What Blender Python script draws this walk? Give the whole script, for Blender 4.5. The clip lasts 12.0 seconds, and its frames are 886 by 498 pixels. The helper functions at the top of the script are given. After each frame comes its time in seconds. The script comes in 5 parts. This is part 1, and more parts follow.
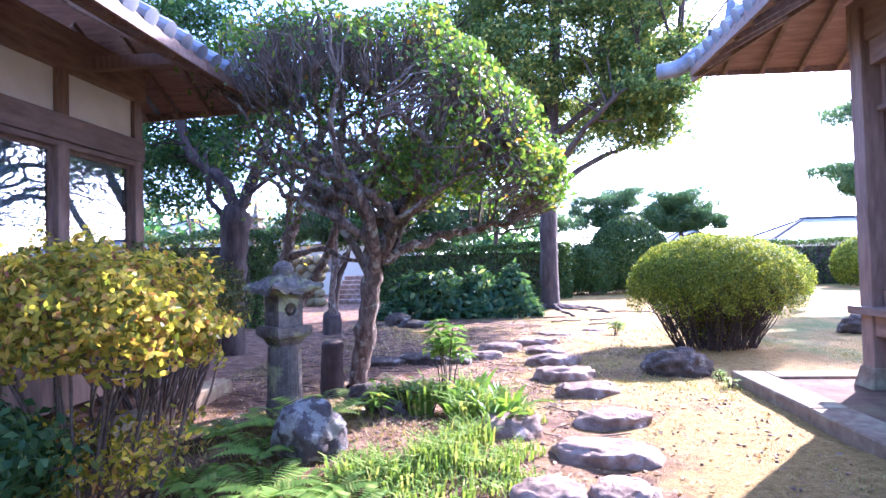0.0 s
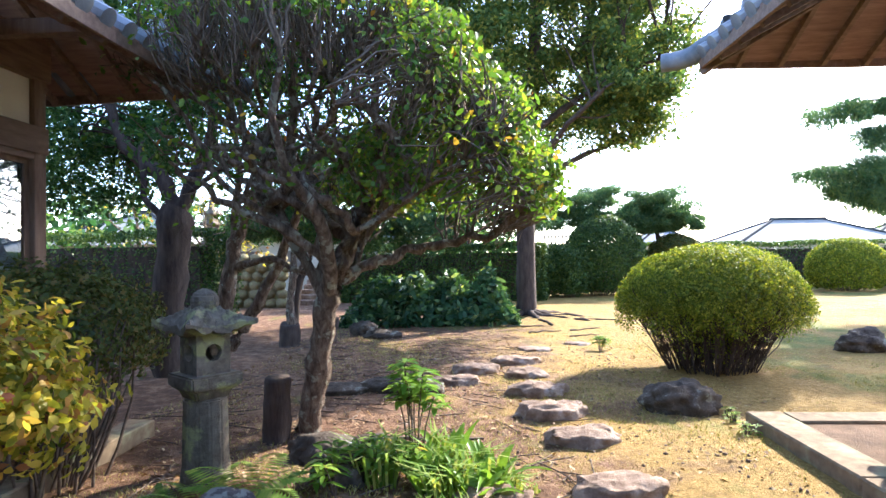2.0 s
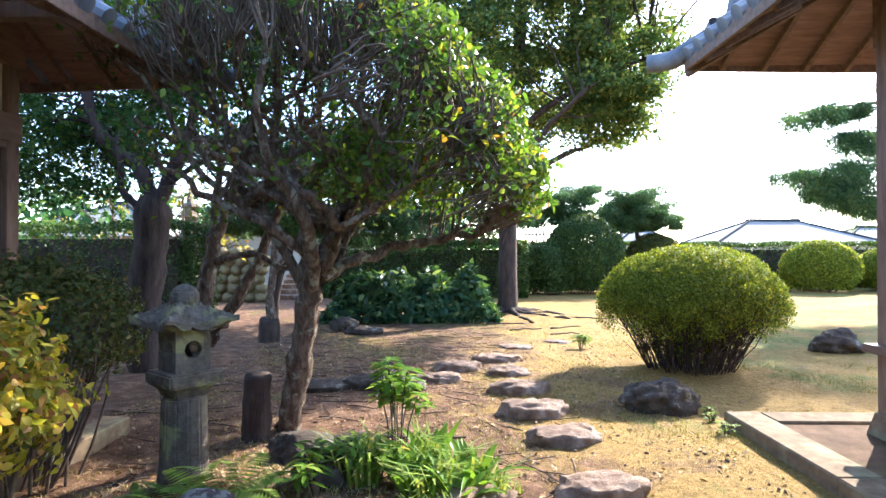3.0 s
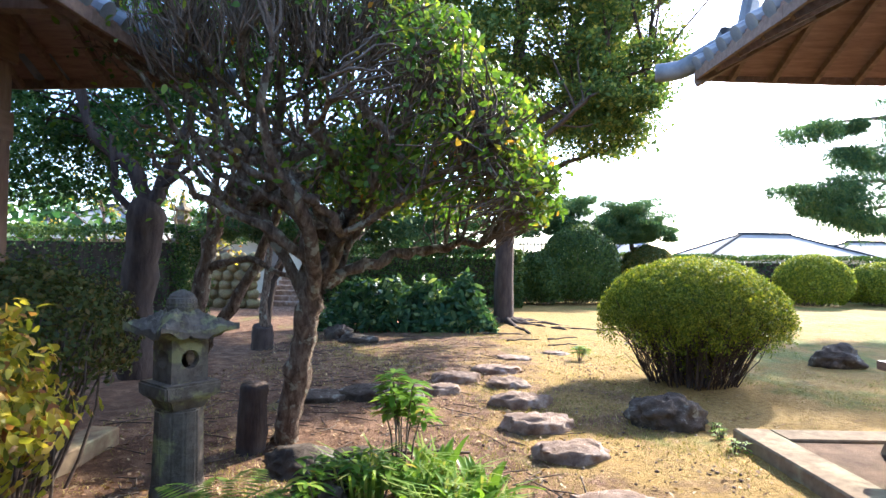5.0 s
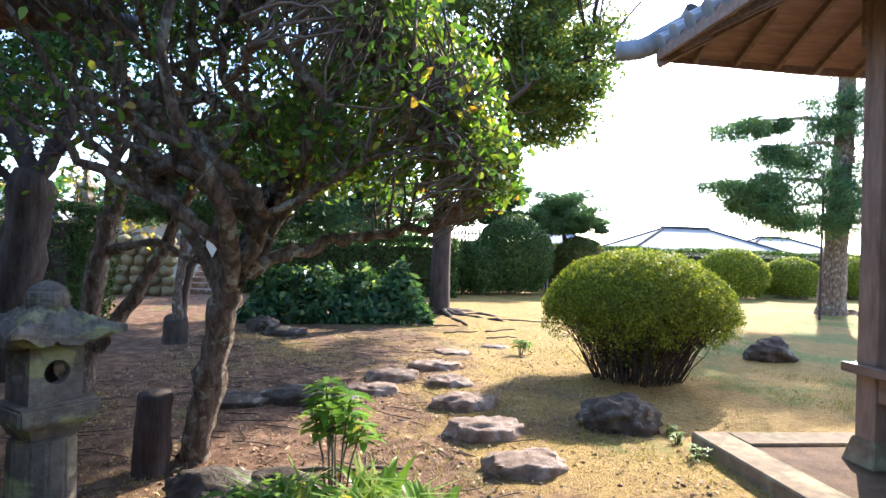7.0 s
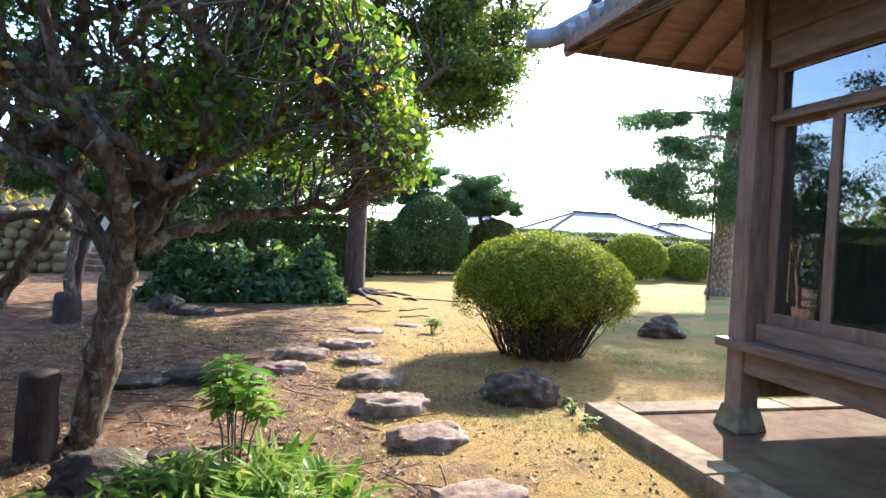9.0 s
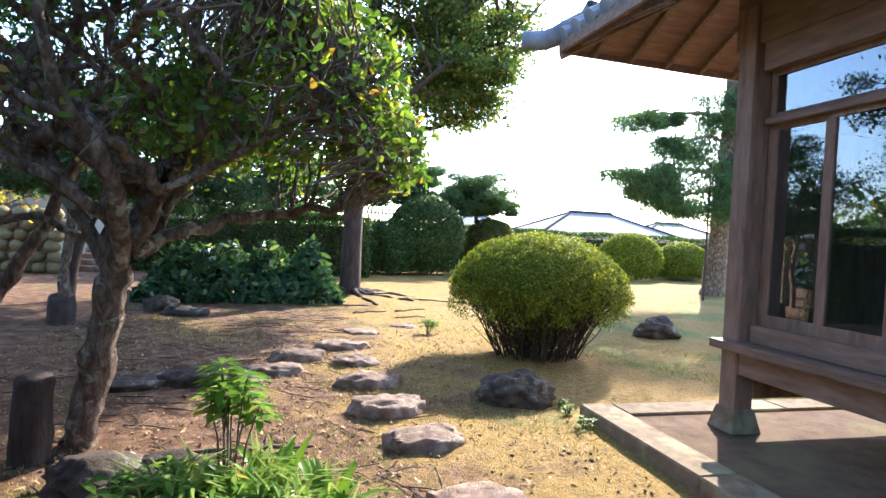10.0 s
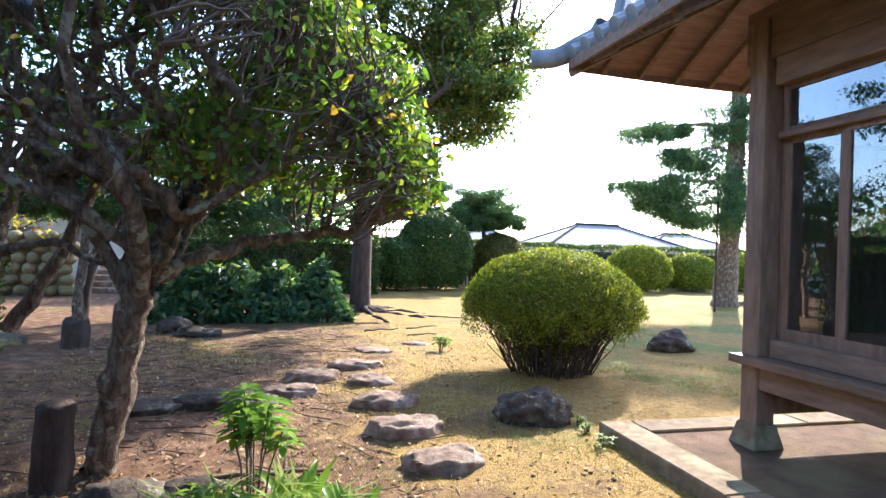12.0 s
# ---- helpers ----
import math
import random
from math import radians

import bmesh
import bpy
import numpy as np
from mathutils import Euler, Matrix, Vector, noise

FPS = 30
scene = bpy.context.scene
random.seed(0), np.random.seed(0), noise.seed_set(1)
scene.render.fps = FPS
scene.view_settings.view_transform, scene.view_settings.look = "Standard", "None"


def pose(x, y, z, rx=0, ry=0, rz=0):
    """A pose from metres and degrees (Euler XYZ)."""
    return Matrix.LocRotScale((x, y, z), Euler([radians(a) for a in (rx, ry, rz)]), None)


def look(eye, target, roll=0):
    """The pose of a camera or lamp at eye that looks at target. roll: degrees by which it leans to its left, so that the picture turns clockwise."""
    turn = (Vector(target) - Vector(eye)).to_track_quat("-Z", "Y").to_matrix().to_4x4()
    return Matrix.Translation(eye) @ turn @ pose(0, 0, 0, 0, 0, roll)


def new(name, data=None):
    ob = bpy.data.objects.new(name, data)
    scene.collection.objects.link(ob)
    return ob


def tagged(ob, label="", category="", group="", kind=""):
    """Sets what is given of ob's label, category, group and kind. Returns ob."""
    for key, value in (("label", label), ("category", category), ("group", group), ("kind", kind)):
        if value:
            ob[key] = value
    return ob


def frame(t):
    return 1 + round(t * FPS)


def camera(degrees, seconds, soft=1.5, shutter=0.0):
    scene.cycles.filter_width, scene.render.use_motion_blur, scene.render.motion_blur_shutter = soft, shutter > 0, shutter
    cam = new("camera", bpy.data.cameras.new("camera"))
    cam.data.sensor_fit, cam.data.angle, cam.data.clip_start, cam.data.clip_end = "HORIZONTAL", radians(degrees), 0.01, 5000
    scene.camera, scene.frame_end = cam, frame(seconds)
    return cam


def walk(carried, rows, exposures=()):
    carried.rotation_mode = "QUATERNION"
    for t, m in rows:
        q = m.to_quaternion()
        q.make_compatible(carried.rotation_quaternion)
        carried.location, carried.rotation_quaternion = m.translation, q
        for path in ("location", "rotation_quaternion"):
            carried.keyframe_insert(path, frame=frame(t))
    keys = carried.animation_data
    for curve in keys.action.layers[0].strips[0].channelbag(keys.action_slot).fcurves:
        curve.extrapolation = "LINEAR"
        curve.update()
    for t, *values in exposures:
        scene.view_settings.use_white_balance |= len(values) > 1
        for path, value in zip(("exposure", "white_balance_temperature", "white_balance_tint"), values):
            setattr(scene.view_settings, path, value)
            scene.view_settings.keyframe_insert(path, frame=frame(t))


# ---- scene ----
cam = camera(74.5, 12.0)
METRES, EYE, TILT, LEAN, TURN = 2.4, 1.33, 0.0, 0.0, 6.1
ROWS = [
    (0.0, 0.0, 0.0, 0.0, 0.04, 1.63, 1.5),
    (0.5, 0.0062, 0.1342, -0.0451, -0.06, 1.54, 1.27),
    (1.0, 0.0071, 0.325, 0.0391, -0.63, 1.45, 1.09),
    (1.5, 0.0195, 0.3803, 0.0868, -1.84, 1.27, 1.02),
    (2.0, 0.0069, 0.4188, 0.1016, -2.81, 0.92, 0.83),
    (2.5, -0.0188, 0.4333, 0.1101, -3.64, 0.66, 0.41),
    (3.0, -0.0074, 0.4351, 0.1077, -4.73, 0.51, 0.02),
    (5.0, -0.0521, 0.502, 0.1078, -5.59, 1.33, -0.88),
    (5.5, -0.097, 0.6346, 0.1035, -6.05, 1.31, -1.06),
    (6.0, -0.0982, 0.6893, 0.1059, -6.87, 1.19, -1.21),
    (6.5, -0.0822, 0.7198, 0.1106, -8.62, 0.93, -1.4),
    (7.0, -0.0631, 0.7677, 0.1081, -12.4, 0.33, -1.86),
    (7.5, -0.0461, 0.7512, 0.1075, -16.84, -0.28, -2.36),
    (9.5, -0.037, 0.7296, 0.1044, -20.5, -1.33, -2.92),
    (10.0, -0.0377, 0.7285, 0.1149, -20.73, -1.31, -2.89),
    (10.5, -0.0459, 0.7327, 0.1227, -20.75, -1.09, -2.58),
    (11.0, -0.0541, 0.7347, 0.1253, -20.53, -0.66, -2.1),
    (11.5, -0.0627, 0.7348, 0.1309, -20.25, -0.23, -1.9),
    (12.0, -0.069, 0.7377, 0.1308, -20.13, 0.08, -1.85),
]
walk(cam, [(t, pose(0, 0, EYE, TILT, LEAN, TURN) @ pose(METRES * x, METRES * y, METRES * z, 90 + pitch, roll, yaw)) for t, x, y, z, yaw, pitch, roll in ROWS],
     exposures=[(0.0, 3.3, 4900, 40), (0.6, 3.1, 5200, 32), (1.1, 2.75, 5700, 18), (2.0, 2.65, 5650, 16), (5.0, 2.5, 5650, 16), (12.0, 2.4, 5650, 16)])

# ---- light ----
SUN_UP, SUN_X, SUN_Y = radians(31.0), 0.64, 0.768
SUN_DIR = Vector((SUN_X, SUN_Y, 0.0)).normalized() * math.cos(SUN_UP) + Vector((0, 0, math.sin(SUN_UP)))
world = bpy.data.worlds.new("sky")
scene.world = world
world.use_nodes = True
wn = world.node_tree.nodes
sky = wn.new("ShaderNodeTexSky")
sky.sky_type, sky.sun_disc = "NISHITA", False
sky.sun_elevation, sky.sun_rotation = SUN_UP, math.atan2(SUN_X, SUN_Y)
sky.air_density, sky.dust_density, sky.ozone_density = 1.0, 1.0, 1.5
world.node_tree.links.new(sky.outputs["Color"], wn["Background"].inputs["Color"])
wn["Background"].inputs["Strength"].default_value = 0.15
sun = new("sun", bpy.data.lights.new("sun", "SUN"))
sun.data.energy, sun.data.angle, sun.data.color = 3.7, radians(0.55), (1.0, 0.90, 0.71)
sun.matrix_world = look(SUN_DIR * 60, (0, 0, 0))

# ---- materials ----
def shader(name):
    m = bpy.data.materials.new(name)
    m.use_nodes = True
    nt = m.node_tree
    return m, nt, nt.nodes["Principled BSDF"], nt.nodes["Material Output"]


def ramp(nt, fac, stops):
    r = nt.nodes.new("ShaderNodeValToRGB")
    el = r.color_ramp.elements
    while len(el) < len(stops):
        el.new(0.5)
    for e, (p, c) in zip(el, stops):
        e.position, e.color = p, (*c, 1)
    nt.links.new(fac, r.inputs["Fac"])
    return r.outputs["Color"]


def noise_tex(nt, scale, detail=6, rough=0.6, stretch=None):
    n = nt.nodes.new("ShaderNodeTexNoise")
    n.inputs["Scale"].default_value, n.inputs["Detail"].default_value, n.inputs["Roughness"].default_value = scale, detail, rough
    co = nt.nodes.new("ShaderNodeTexCoord")
    mp = nt.nodes.new("ShaderNodeMapping")
    if stretch:
        mp.inputs["Scale"].default_value = stretch
    nt.links.new(co.outputs["Object"], mp.inputs["Vector"])
    nt.links.new(mp.outputs["Vector"], n.inputs["Vector"])
    return n.outputs["Fac"]


def mix(nt, fac, a, b, mode="MIX"):
    m = nt.nodes.new("ShaderNodeMix")
    m.data_type, m.blend_type = "RGBA", mode
    for sock, v in ((m.inputs[0], fac), (m.inputs[6], a), (m.inputs[7], b)):
        if isinstance(v, (int, float)):
            sock.default_value = v
        elif isinstance(v, tuple):
            sock.default_value = (*v, 1)
        else:
            nt.links.new(v, sock)
    return m.outputs[2]


def bump(nt, bsdf, height, strength, dist=0.02):
    b = nt.nodes.new("ShaderNodeBump")
    b.inputs["Strength"].default_value, b.inputs["Distance"].default_value = strength, dist
    nt.links.new(height, b.inputs["Height"])
    nt.links.new(b.outputs["Normal"], bsdf.inputs["Normal"])


def surface(name, stops, scale, rough=0.8, bump_scale=None, strength=0.4, dist=0.01, stretch=None, blotch=None, per_piece=0.0, spec=0.3):
    """Two scales of noise in colour, and a fine relief."""
    m, nt, b, _ = shader(name)
    col = ramp(nt, noise_tex(nt, scale, 8, 0.65, stretch), stops)
    if blotch:
        f = ramp(nt, noise_tex(nt, blotch[0], 5, 0.6), [(blotch[1], (0, 0, 0)), (blotch[1] + blotch[2], (1, 1, 1))])
        col = mix(nt, f, col, blotch[3])
    if per_piece:
        info = nt.nodes.new("ShaderNodeObjectInfo")
        v = ramp(nt, info.outputs["Random"], [(0, (1 - per_piece,) * 3), (1, (1 + per_piece,) * 3)])
        col = mix(nt, 1.0, col, v, "MULTIPLY")
    nt.links.new(col, b.inputs["Base Color"])
    b.inputs["Roughness"].default_value = rough
    b.inputs["Specular IOR Level"].default_value = spec * (0.4 if rough > 0.8 else 1.0)
    bump(nt, b, noise_tex(nt, bump_scale or scale * 4, 8, 0.7, stretch), strength, dist)
    return m


def leaf_material(name, stops, rough=0.45, through_light=0.45, warm=(1.25, 1.2, 0.5), patch=1.2):
    """Leaf by leaf colour, with light passing through the blade."""
    m, nt, b, out = shader(name)
    geo = nt.nodes.new("ShaderNodeNewGeometry")
    col = ramp(nt, geo.outputs["Random Per Island"], stops)
    v = ramp(nt, noise_tex(nt, patch, 3, 0.6), [(0.3, (0.75, 0.78, 0.72)), (0.7, (1.15, 1.12, 1.05))])
    col = mix(nt, 1.0, col, v, "MULTIPLY")
    nt.links.new(col, b.inputs["Base Color"])
    b.inputs["Roughness"].default_value = rough
    b.inputs["Specular IOR Level"].default_value = 0.16
    tr = nt.nodes.new("ShaderNodeBsdfTranslucent")
    nt.links.new(mix(nt, 1.0, col, warm, "MULTIPLY"), tr.inputs["Color"])
    mx = nt.nodes.new("ShaderNodeMixShader")
    mx.inputs[0].default_value = through_light
    nt.links.new(b.outputs[0], mx.inputs[1])
    nt.links.new(tr.outputs[0], mx.inputs[2])
    nt.links.new(mx.outputs[0], out.inputs["Surface"])
    return m


def ground_material():
    m, nt, b, _ = shader("ground_earth")
    earth = ramp(nt, noise_tex(nt, 5.0, 8, 0.7), [(0.3, (0.075, 0.039, 0.022)), (0.5, (0.165, 0.094, 0.053)), (0.7, (0.35, 0.225, 0.135))])
    turf = ramp(nt, noise_tex(nt, 14.0, 8, 0.75), [(0.3, (0.17, 0.11, 0.032)), (0.5, (0.33, 0.22, 0.066)), (0.72, (0.46, 0.32, 0.118))])
    moss = ramp(nt, noise_tex(nt, 9.0, 8, 0.7), [(0.3, (0.09, 0.11, 0.025)), (0.7, (0.25, 0.24, 0.06))])
    # bare earth along the planted side, also darkened for the tree shade there; turf east of the stepping stones; moss
    # on the far lawn, its green also standing in for conifer shade
    co = nt.nodes.new("ShaderNodeTexCoord")
    ax = nt.nodes.new("ShaderNodeSeparateXYZ")
    nt.links.new(co.outputs["Object"], ax.inputs[0])
    def lean(n, scale, off):
        k = nt.nodes.new("ShaderNodeMapRange")
        k.inputs[1].default_value, k.inputs[2].default_value, k.inputs[3].default_value, k.inputs[4].default_value = off, off + 3.0, -scale, scale
        nt.links.new(ax.outputs[0], k.inputs[0])
        s = nt.nodes.new("ShaderNodeMath")
        nt.links.new(n, s.inputs[0])
        nt.links.new(k.outputs[0], s.inputs[1])
        return s.outputs[0]
    f = ramp(nt, lean(noise_tex(nt, 0.9, 8, 0.7), 0.17, -0.9), [(0.44, (0, 0, 0)), (0.60, (1, 1, 1))])
    g = ramp(nt, lean(noise_tex(nt, 0.6, 7, 0.65, (1.3, 0.8, 1)), 0.06, 2.8), [(0.52, (0, 0, 0)), (0.64, (1, 1, 1))])
    col = mix(nt, f, earth, turf)
    col = mix(nt, g, col, moss)
    grit = ramp(nt, noise_tex(nt, 70.0, 4, 0.8), [(0.3, (0.55, 0.52, 0.5)), (0.7, (1.25, 1.2, 1.15))])
    nt.links.new(mix(nt, 1.0, col, grit, "MULTIPLY"), b.inputs["Base Color"])
    b.inputs["Roughness"].default_value = 0.95
    b.inputs["Specular IOR Level"].default_value = 0.15
    bump(nt, b, noise_tex(nt, 24.0, 9, 0.78), 0.9, 0.035)
    return m


def glass_material():
    m, nt, b, out = shader("window_glass")
    gl = nt.nodes.new("ShaderNodeBsdfGlossy")
    gl.inputs["Roughness"].default_value = 0.015
    tr = nt.nodes.new("ShaderNodeBsdfTransparent")
    tr.inputs["Color"].default_value = (0.70, 0.78, 0.80, 1)
    lw = nt.nodes.new("ShaderNodeLayerWeight")
    lw.inputs["Blend"].default_value = 0.5
    fr = nt.nodes.new("ShaderNodeMath")
    fr.operation = "MULTIPLY_ADD"
    fr.inputs[1].default_value, fr.inputs[2].default_value = 0.52, 0.07
    nt.links.new(lw.outputs["Facing"], fr.inputs[0])
    mx = nt.nodes.new("ShaderNodeMixShader")
    nt.links.new(fr.outputs[0], mx.inputs[0])
    nt.links.new(tr.outputs[0], mx.inputs[1])
    nt.links.new(gl.outputs[0], mx.inputs[2])
    nt.links.new(mx.outputs[0], out.inputs["Surface"])
    return m


M_GROUND = ground_material()
M_PODIUM = surface("packed_earth", [(0.3, (0.08, 0.048, 0.028)), (0.7, (0.165, 0.103, 0.06))], 6, 0.95, 40, 0.8, 0.016, blotch=(1.3, 0.5, 0.2, (0.16, 0.13, 0.06)))
M_KERB = surface("worn_kerb_stone", [(0.3, (0.12, 0.085, 0.052)), (0.7, (0.24, 0.175, 0.105))], 9, 0.9, 60, 0.5, 0.006, blotch=(2.2, 0.52, 0.15, (0.24, 0.24, 0.14)), per_piece=0.08)
M_STEP = surface("weathered_step_stone", [(0.28, (0.10, 0.062, 0.042)), (0.5, (0.23, 0.157, 0.11)), (0.75, (0.42, 0.325, 0.245))], 7, 0.85, 26, 0.9, 0.02, blotch=(3.0, 0.60, 0.1, (0.42, 0.37, 0.32)), per_piece=0.12)
M_ROCK = surface("lichened_dark_rock", [(0.3, (0.04, 0.03, 0.023)), (0.55, (0.10, 0.078, 0.058)), (0.75, (0.19, 0.152, 0.118))], 6, 0.9, 22, 1.0, 0.03, blotch=(6.0, 0.60, 0.06, (0.26, 0.25, 0.20)), per_piece=0.1)
M_LICHEN = surface("pale_lichened_rock", [(0.3, (0.06, 0.05, 0.045)), (0.7, (0.17, 0.14, 0.12))], 7, 0.9, 24, 1.0, 0.03, blotch=(9.0, 0.50, 0.05, (0.27, 0.255, 0.21)))
M_LANTERN = surface("mossy_granite", [(0.3, (0.075, 0.06, 0.043)), (0.7, (0.22, 0.178, 0.132))], 12, 0.92, 50, 0.9, 0.012, blotch=(5.5, 0.53, 0.08, (0.28, 0.26, 0.12)))
M_WALLSTONE = surface("field_stone", [(0.3, (0.11, 0.088, 0.042)), (0.7, (0.25, 0.20, 0.105))], 5, 0.9, 24, 0.7, 0.02, blotch=(2.0, 0.55, 0.15, (0.2, 0.2, 0.08)), per_piece=0.2)
M_WOOD = surface("old_brown_timber", [(0.3, (0.12, 0.07, 0.044)), (0.7, (0.25, 0.16, 0.108))], 3, 0.65, 12, 0.35, 0.004, stretch=(6, 6, 1), per_piece=0.1)
M_WOODY = surface("old_brown_timber_lengthwise", [(0.3, (0.12, 0.07, 0.044)), (0.7, (0.25, 0.16, 0.108))], 3, 0.65, 12, 0.35, 0.004, stretch=(6, 1, 6), per_piece=0.1)
M_SOFFIT = surface("eave_boards", [(0.3, (0.17, 0.095, 0.07)), (0.7, (0.32, 0.20, 0.15))], 3, 0.75, 10, 0.3, 0.004, stretch=(1, 7, 7), per_piece=0.1)
M_PLASTER = surface("cream_plaster", [(0.3, (0.66, 0.60, 0.50)), (0.7, (0.76, 0.71, 0.61))], 2.5, 0.95, 60, 0.15, 0.003)
M_TILE = surface("grey_roof_tile", [(0.3, (0.10, 0.11, 0.12)), (0.7, (0.24, 0.25, 0.27))], 5, 0.5, 30, 0.3, 0.004, blotch=(2.0, 0.6, 0.1, (0.3, 0.3, 0.27)), per_piece=0.15)
M_FARROOF = surface("pale_far_roof", [(0.3, (0.24, 0.225, 0.20)), (0.7, (0.32, 0.30, 0.27))], 1, 0.85, 6, 0.2, 0.01)
M_RIDGE = surface("dark_ridge_tile", [(0.3, (0.03, 0.03, 0.032)), (0.7, (0.07, 0.068, 0.066))], 3, 0.85, 12, 0.2, 0.01)
M_FARWALL = surface("far_house_wall", [(0.3, (0.40, 0.36, 0.27)), (0.7, (0.5, 0.45, 0.35))], 1, 0.9)
M_CURTAIN = surface("pale_curtain", [(0.3, (0.70, 0.70, 0.69)), (0.7, (0.82, 0.82, 0.80))], 3, 0.95, 20, 0.3, 0.01, stretch=(1, 5, 0.4))
# Dark base colour stands in for unlit interiors, in rooms and far windows
M_DARKROOM = surface("unlit_interior_dark", [(0.3, (0.12, 0.10, 0.08)), (0.7, (0.20, 0.17, 0.14))], 2, 0.9)
M_BARK = surface("grey_brown_bark", [(0.32, (0.06, 0.04, 0.028)), (0.5, (0.17, 0.12, 0.085)), (0.72, (0.36, 0.29, 0.21))], 13, 0.95, 26, 1.0, 0.05, stretch=(1.6, 1.6, 0.6), blotch=(9, 0.58, 0.06, (0.34, 0.33, 0.25)))
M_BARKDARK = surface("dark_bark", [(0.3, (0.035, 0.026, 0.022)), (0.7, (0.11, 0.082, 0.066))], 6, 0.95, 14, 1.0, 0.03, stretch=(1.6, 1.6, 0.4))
M_TWIG = surface("twig_bark", [(0.3, (0.06, 0.044, 0.032)), (0.7, (0.20, 0.152, 0.112))], 14, 0.9, 40, 0.4, 0.004)
M_GLASS = glass_material()
M_LEAF = leaf_material("broad_evergreen_leaf", [(0.0, (0.05, 0.105, 0.022)), (0.5, (0.095, 0.175, 0.035)), (0.86, (0.18, 0.25, 0.045)), (0.982, (0.32, 0.28, 0.05)), (0.997, (0.38, 0.12, 0.04))], 0.3, 0.5, (1.45, 1.45, 0.5))
M_LEAFDK = leaf_material("dark_tree_leaf", [(0.0, (0.03, 0.08, 0.032)), (0.7, (0.065, 0.135, 0.045)), (1.0, (0.13, 0.19, 0.05))], 0.42, 0.45, (1.1, 1.2, 0.7))
M_LEAFBIG = leaf_material("tall_tree_leaf", [(0.0, (0.055, 0.11, 0.045)), (0.6, (0.10, 0.165, 0.055)), (0.9, (0.22, 0.25, 0.065)), (1.0, (0.40, 0.38, 0.10))], 0.5, 0.5, (1.25, 1.2, 0.55), 0.35)
M_AZALEA = leaf_material("yellowing_azalea_leaf", [(0.0, (0.09, 0.12, 0.02)), (0.35, (0.33, 0.31, 0.04)), (0.7, (0.56, 0.45, 0.07)), (0.9, (0.42, 0.25, 0.09)), (1.0, (0.26, 0.10, 0.06))], 0.4, 0.58)
# duller azalea leaf, with the shade put into its colours
M_AZALEADK = leaf_material("shaded_azalea_leaf", [(0.0, (0.05, 0.07, 0.02)), (0.7, (0.12, 0.14, 0.035)), (1.0, (0.22, 0.15, 0.05))], 0.5, 0.35)
M_BOX = leaf_material("clipped_bush_leaf", [(0.0, (0.085, 0.125, 0.018)), (0.6, (0.18, 0.235, 0.03)), (1.0, (0.40, 0.40, 0.055))], 0.6, 0.42, (1.3, 1.25, 0.4))
M_HEDGE = leaf_material("hedge_leaf", [(0.0, (0.03, 0.07, 0.025)), (0.7, (0.075, 0.13, 0.038)), (1.0, (0.15, 0.2, 0.05))], 0.5, 0.3)
M_PINE = leaf_material("pine_needle", [(0.0, (0.045, 0.105, 0.06)), (0.6, (0.09, 0.17, 0.08)), (1.0, (0.17, 0.23, 0.09))], 0.5, 0.4, (1.1, 1.2, 0.7))
M_FERN = leaf_material("fern_leaf", [(0.0, (0.12, 0.22, 0.04)), (0.7, (0.24, 0.36, 0.07)), (1.0, (0.40, 0.44, 0.12))], 0.5, 0.55)
M_SHADE = leaf_material("shade_plant_leaf", [(0.0, (0.025, 0.07, 0.035)), (0.7, (0.06, 0.125, 0.052)), (0.94, (0.14, 0.22, 0.085)), (1.0, (0.36, 0.42, 0.18))], 0.33, 0.35)
M_BRIGHT = leaf_material("fresh_shrub_leaf", [(0.0, (0.09, 0.19, 0.03)), (0.7, (0.19, 0.32, 0.05)), (0.95, (0.32, 0.42, 0.08)), (1.0, (0.45, 0.36, 0.04))], 0.3, 0.45)
M_GRASS = leaf_material("dry_lawn_blade", [(0.0, (0.16, 0.17, 0.04)), (0.5, (0.34, 0.30, 0.10)), (1.0, (0.52, 0.43, 0.20))], 0.6, 0.35)
M_SEDGE = leaf_material("sedge_blade", [(0.0, (0.10, 0.19, 0.03)), (0.7, (0.24, 0.33, 0.07)), (1.0, (0.42, 0.42, 0.15))], 0.45, 0.4)
M_LITTER = leaf_material("fallen_leaf", [(0.0, (0.16, 0.09, 0.05)), (0.6, (0.32, 0.19, 0.10)), (1.0, (0.50, 0.38, 0.22))], 0.7, 0.15)

# ---- builders ----
rng = np.random.default_rng(7)


def mesh_of(name, verts, faces, mat, smooth=False):
    """A mesh from an array of places and an array (or list) of faces."""
    me = bpy.data.meshes.new(name)
    verts = np.asarray(verts, np.float32).reshape(-1, 3)
    if isinstance(faces, np.ndarray):
        n, k = faces.shape
        me.vertices.add(len(verts)), me.loops.add(n * k), me.polygons.add(n)
        me.vertices.foreach_set("co", verts.ravel())
        me.loops.foreach_set("vertex_index", faces.astype(np.int32).ravel())
        me.polygons.foreach_set("loop_start", np.arange(0, n * k, k, dtype=np.int32))
        me.update(calc_edges=True)
    else:
        me.from_pydata(verts.tolist(), [], faces)
    if smooth:
        me.polygons.foreach_set("use_smooth", np.ones(len(me.polygons), bool))
    me.materials.append(mat)
    return me


def of_bmesh(name, bm, mat, smooth=False):
    me = bpy.data.meshes.new(name)
    bm.to_mesh(me)
    bm.free()
    if smooth:
        for p in me.polygons:
            p.use_smooth = True
    me.materials.append(mat)
    return me


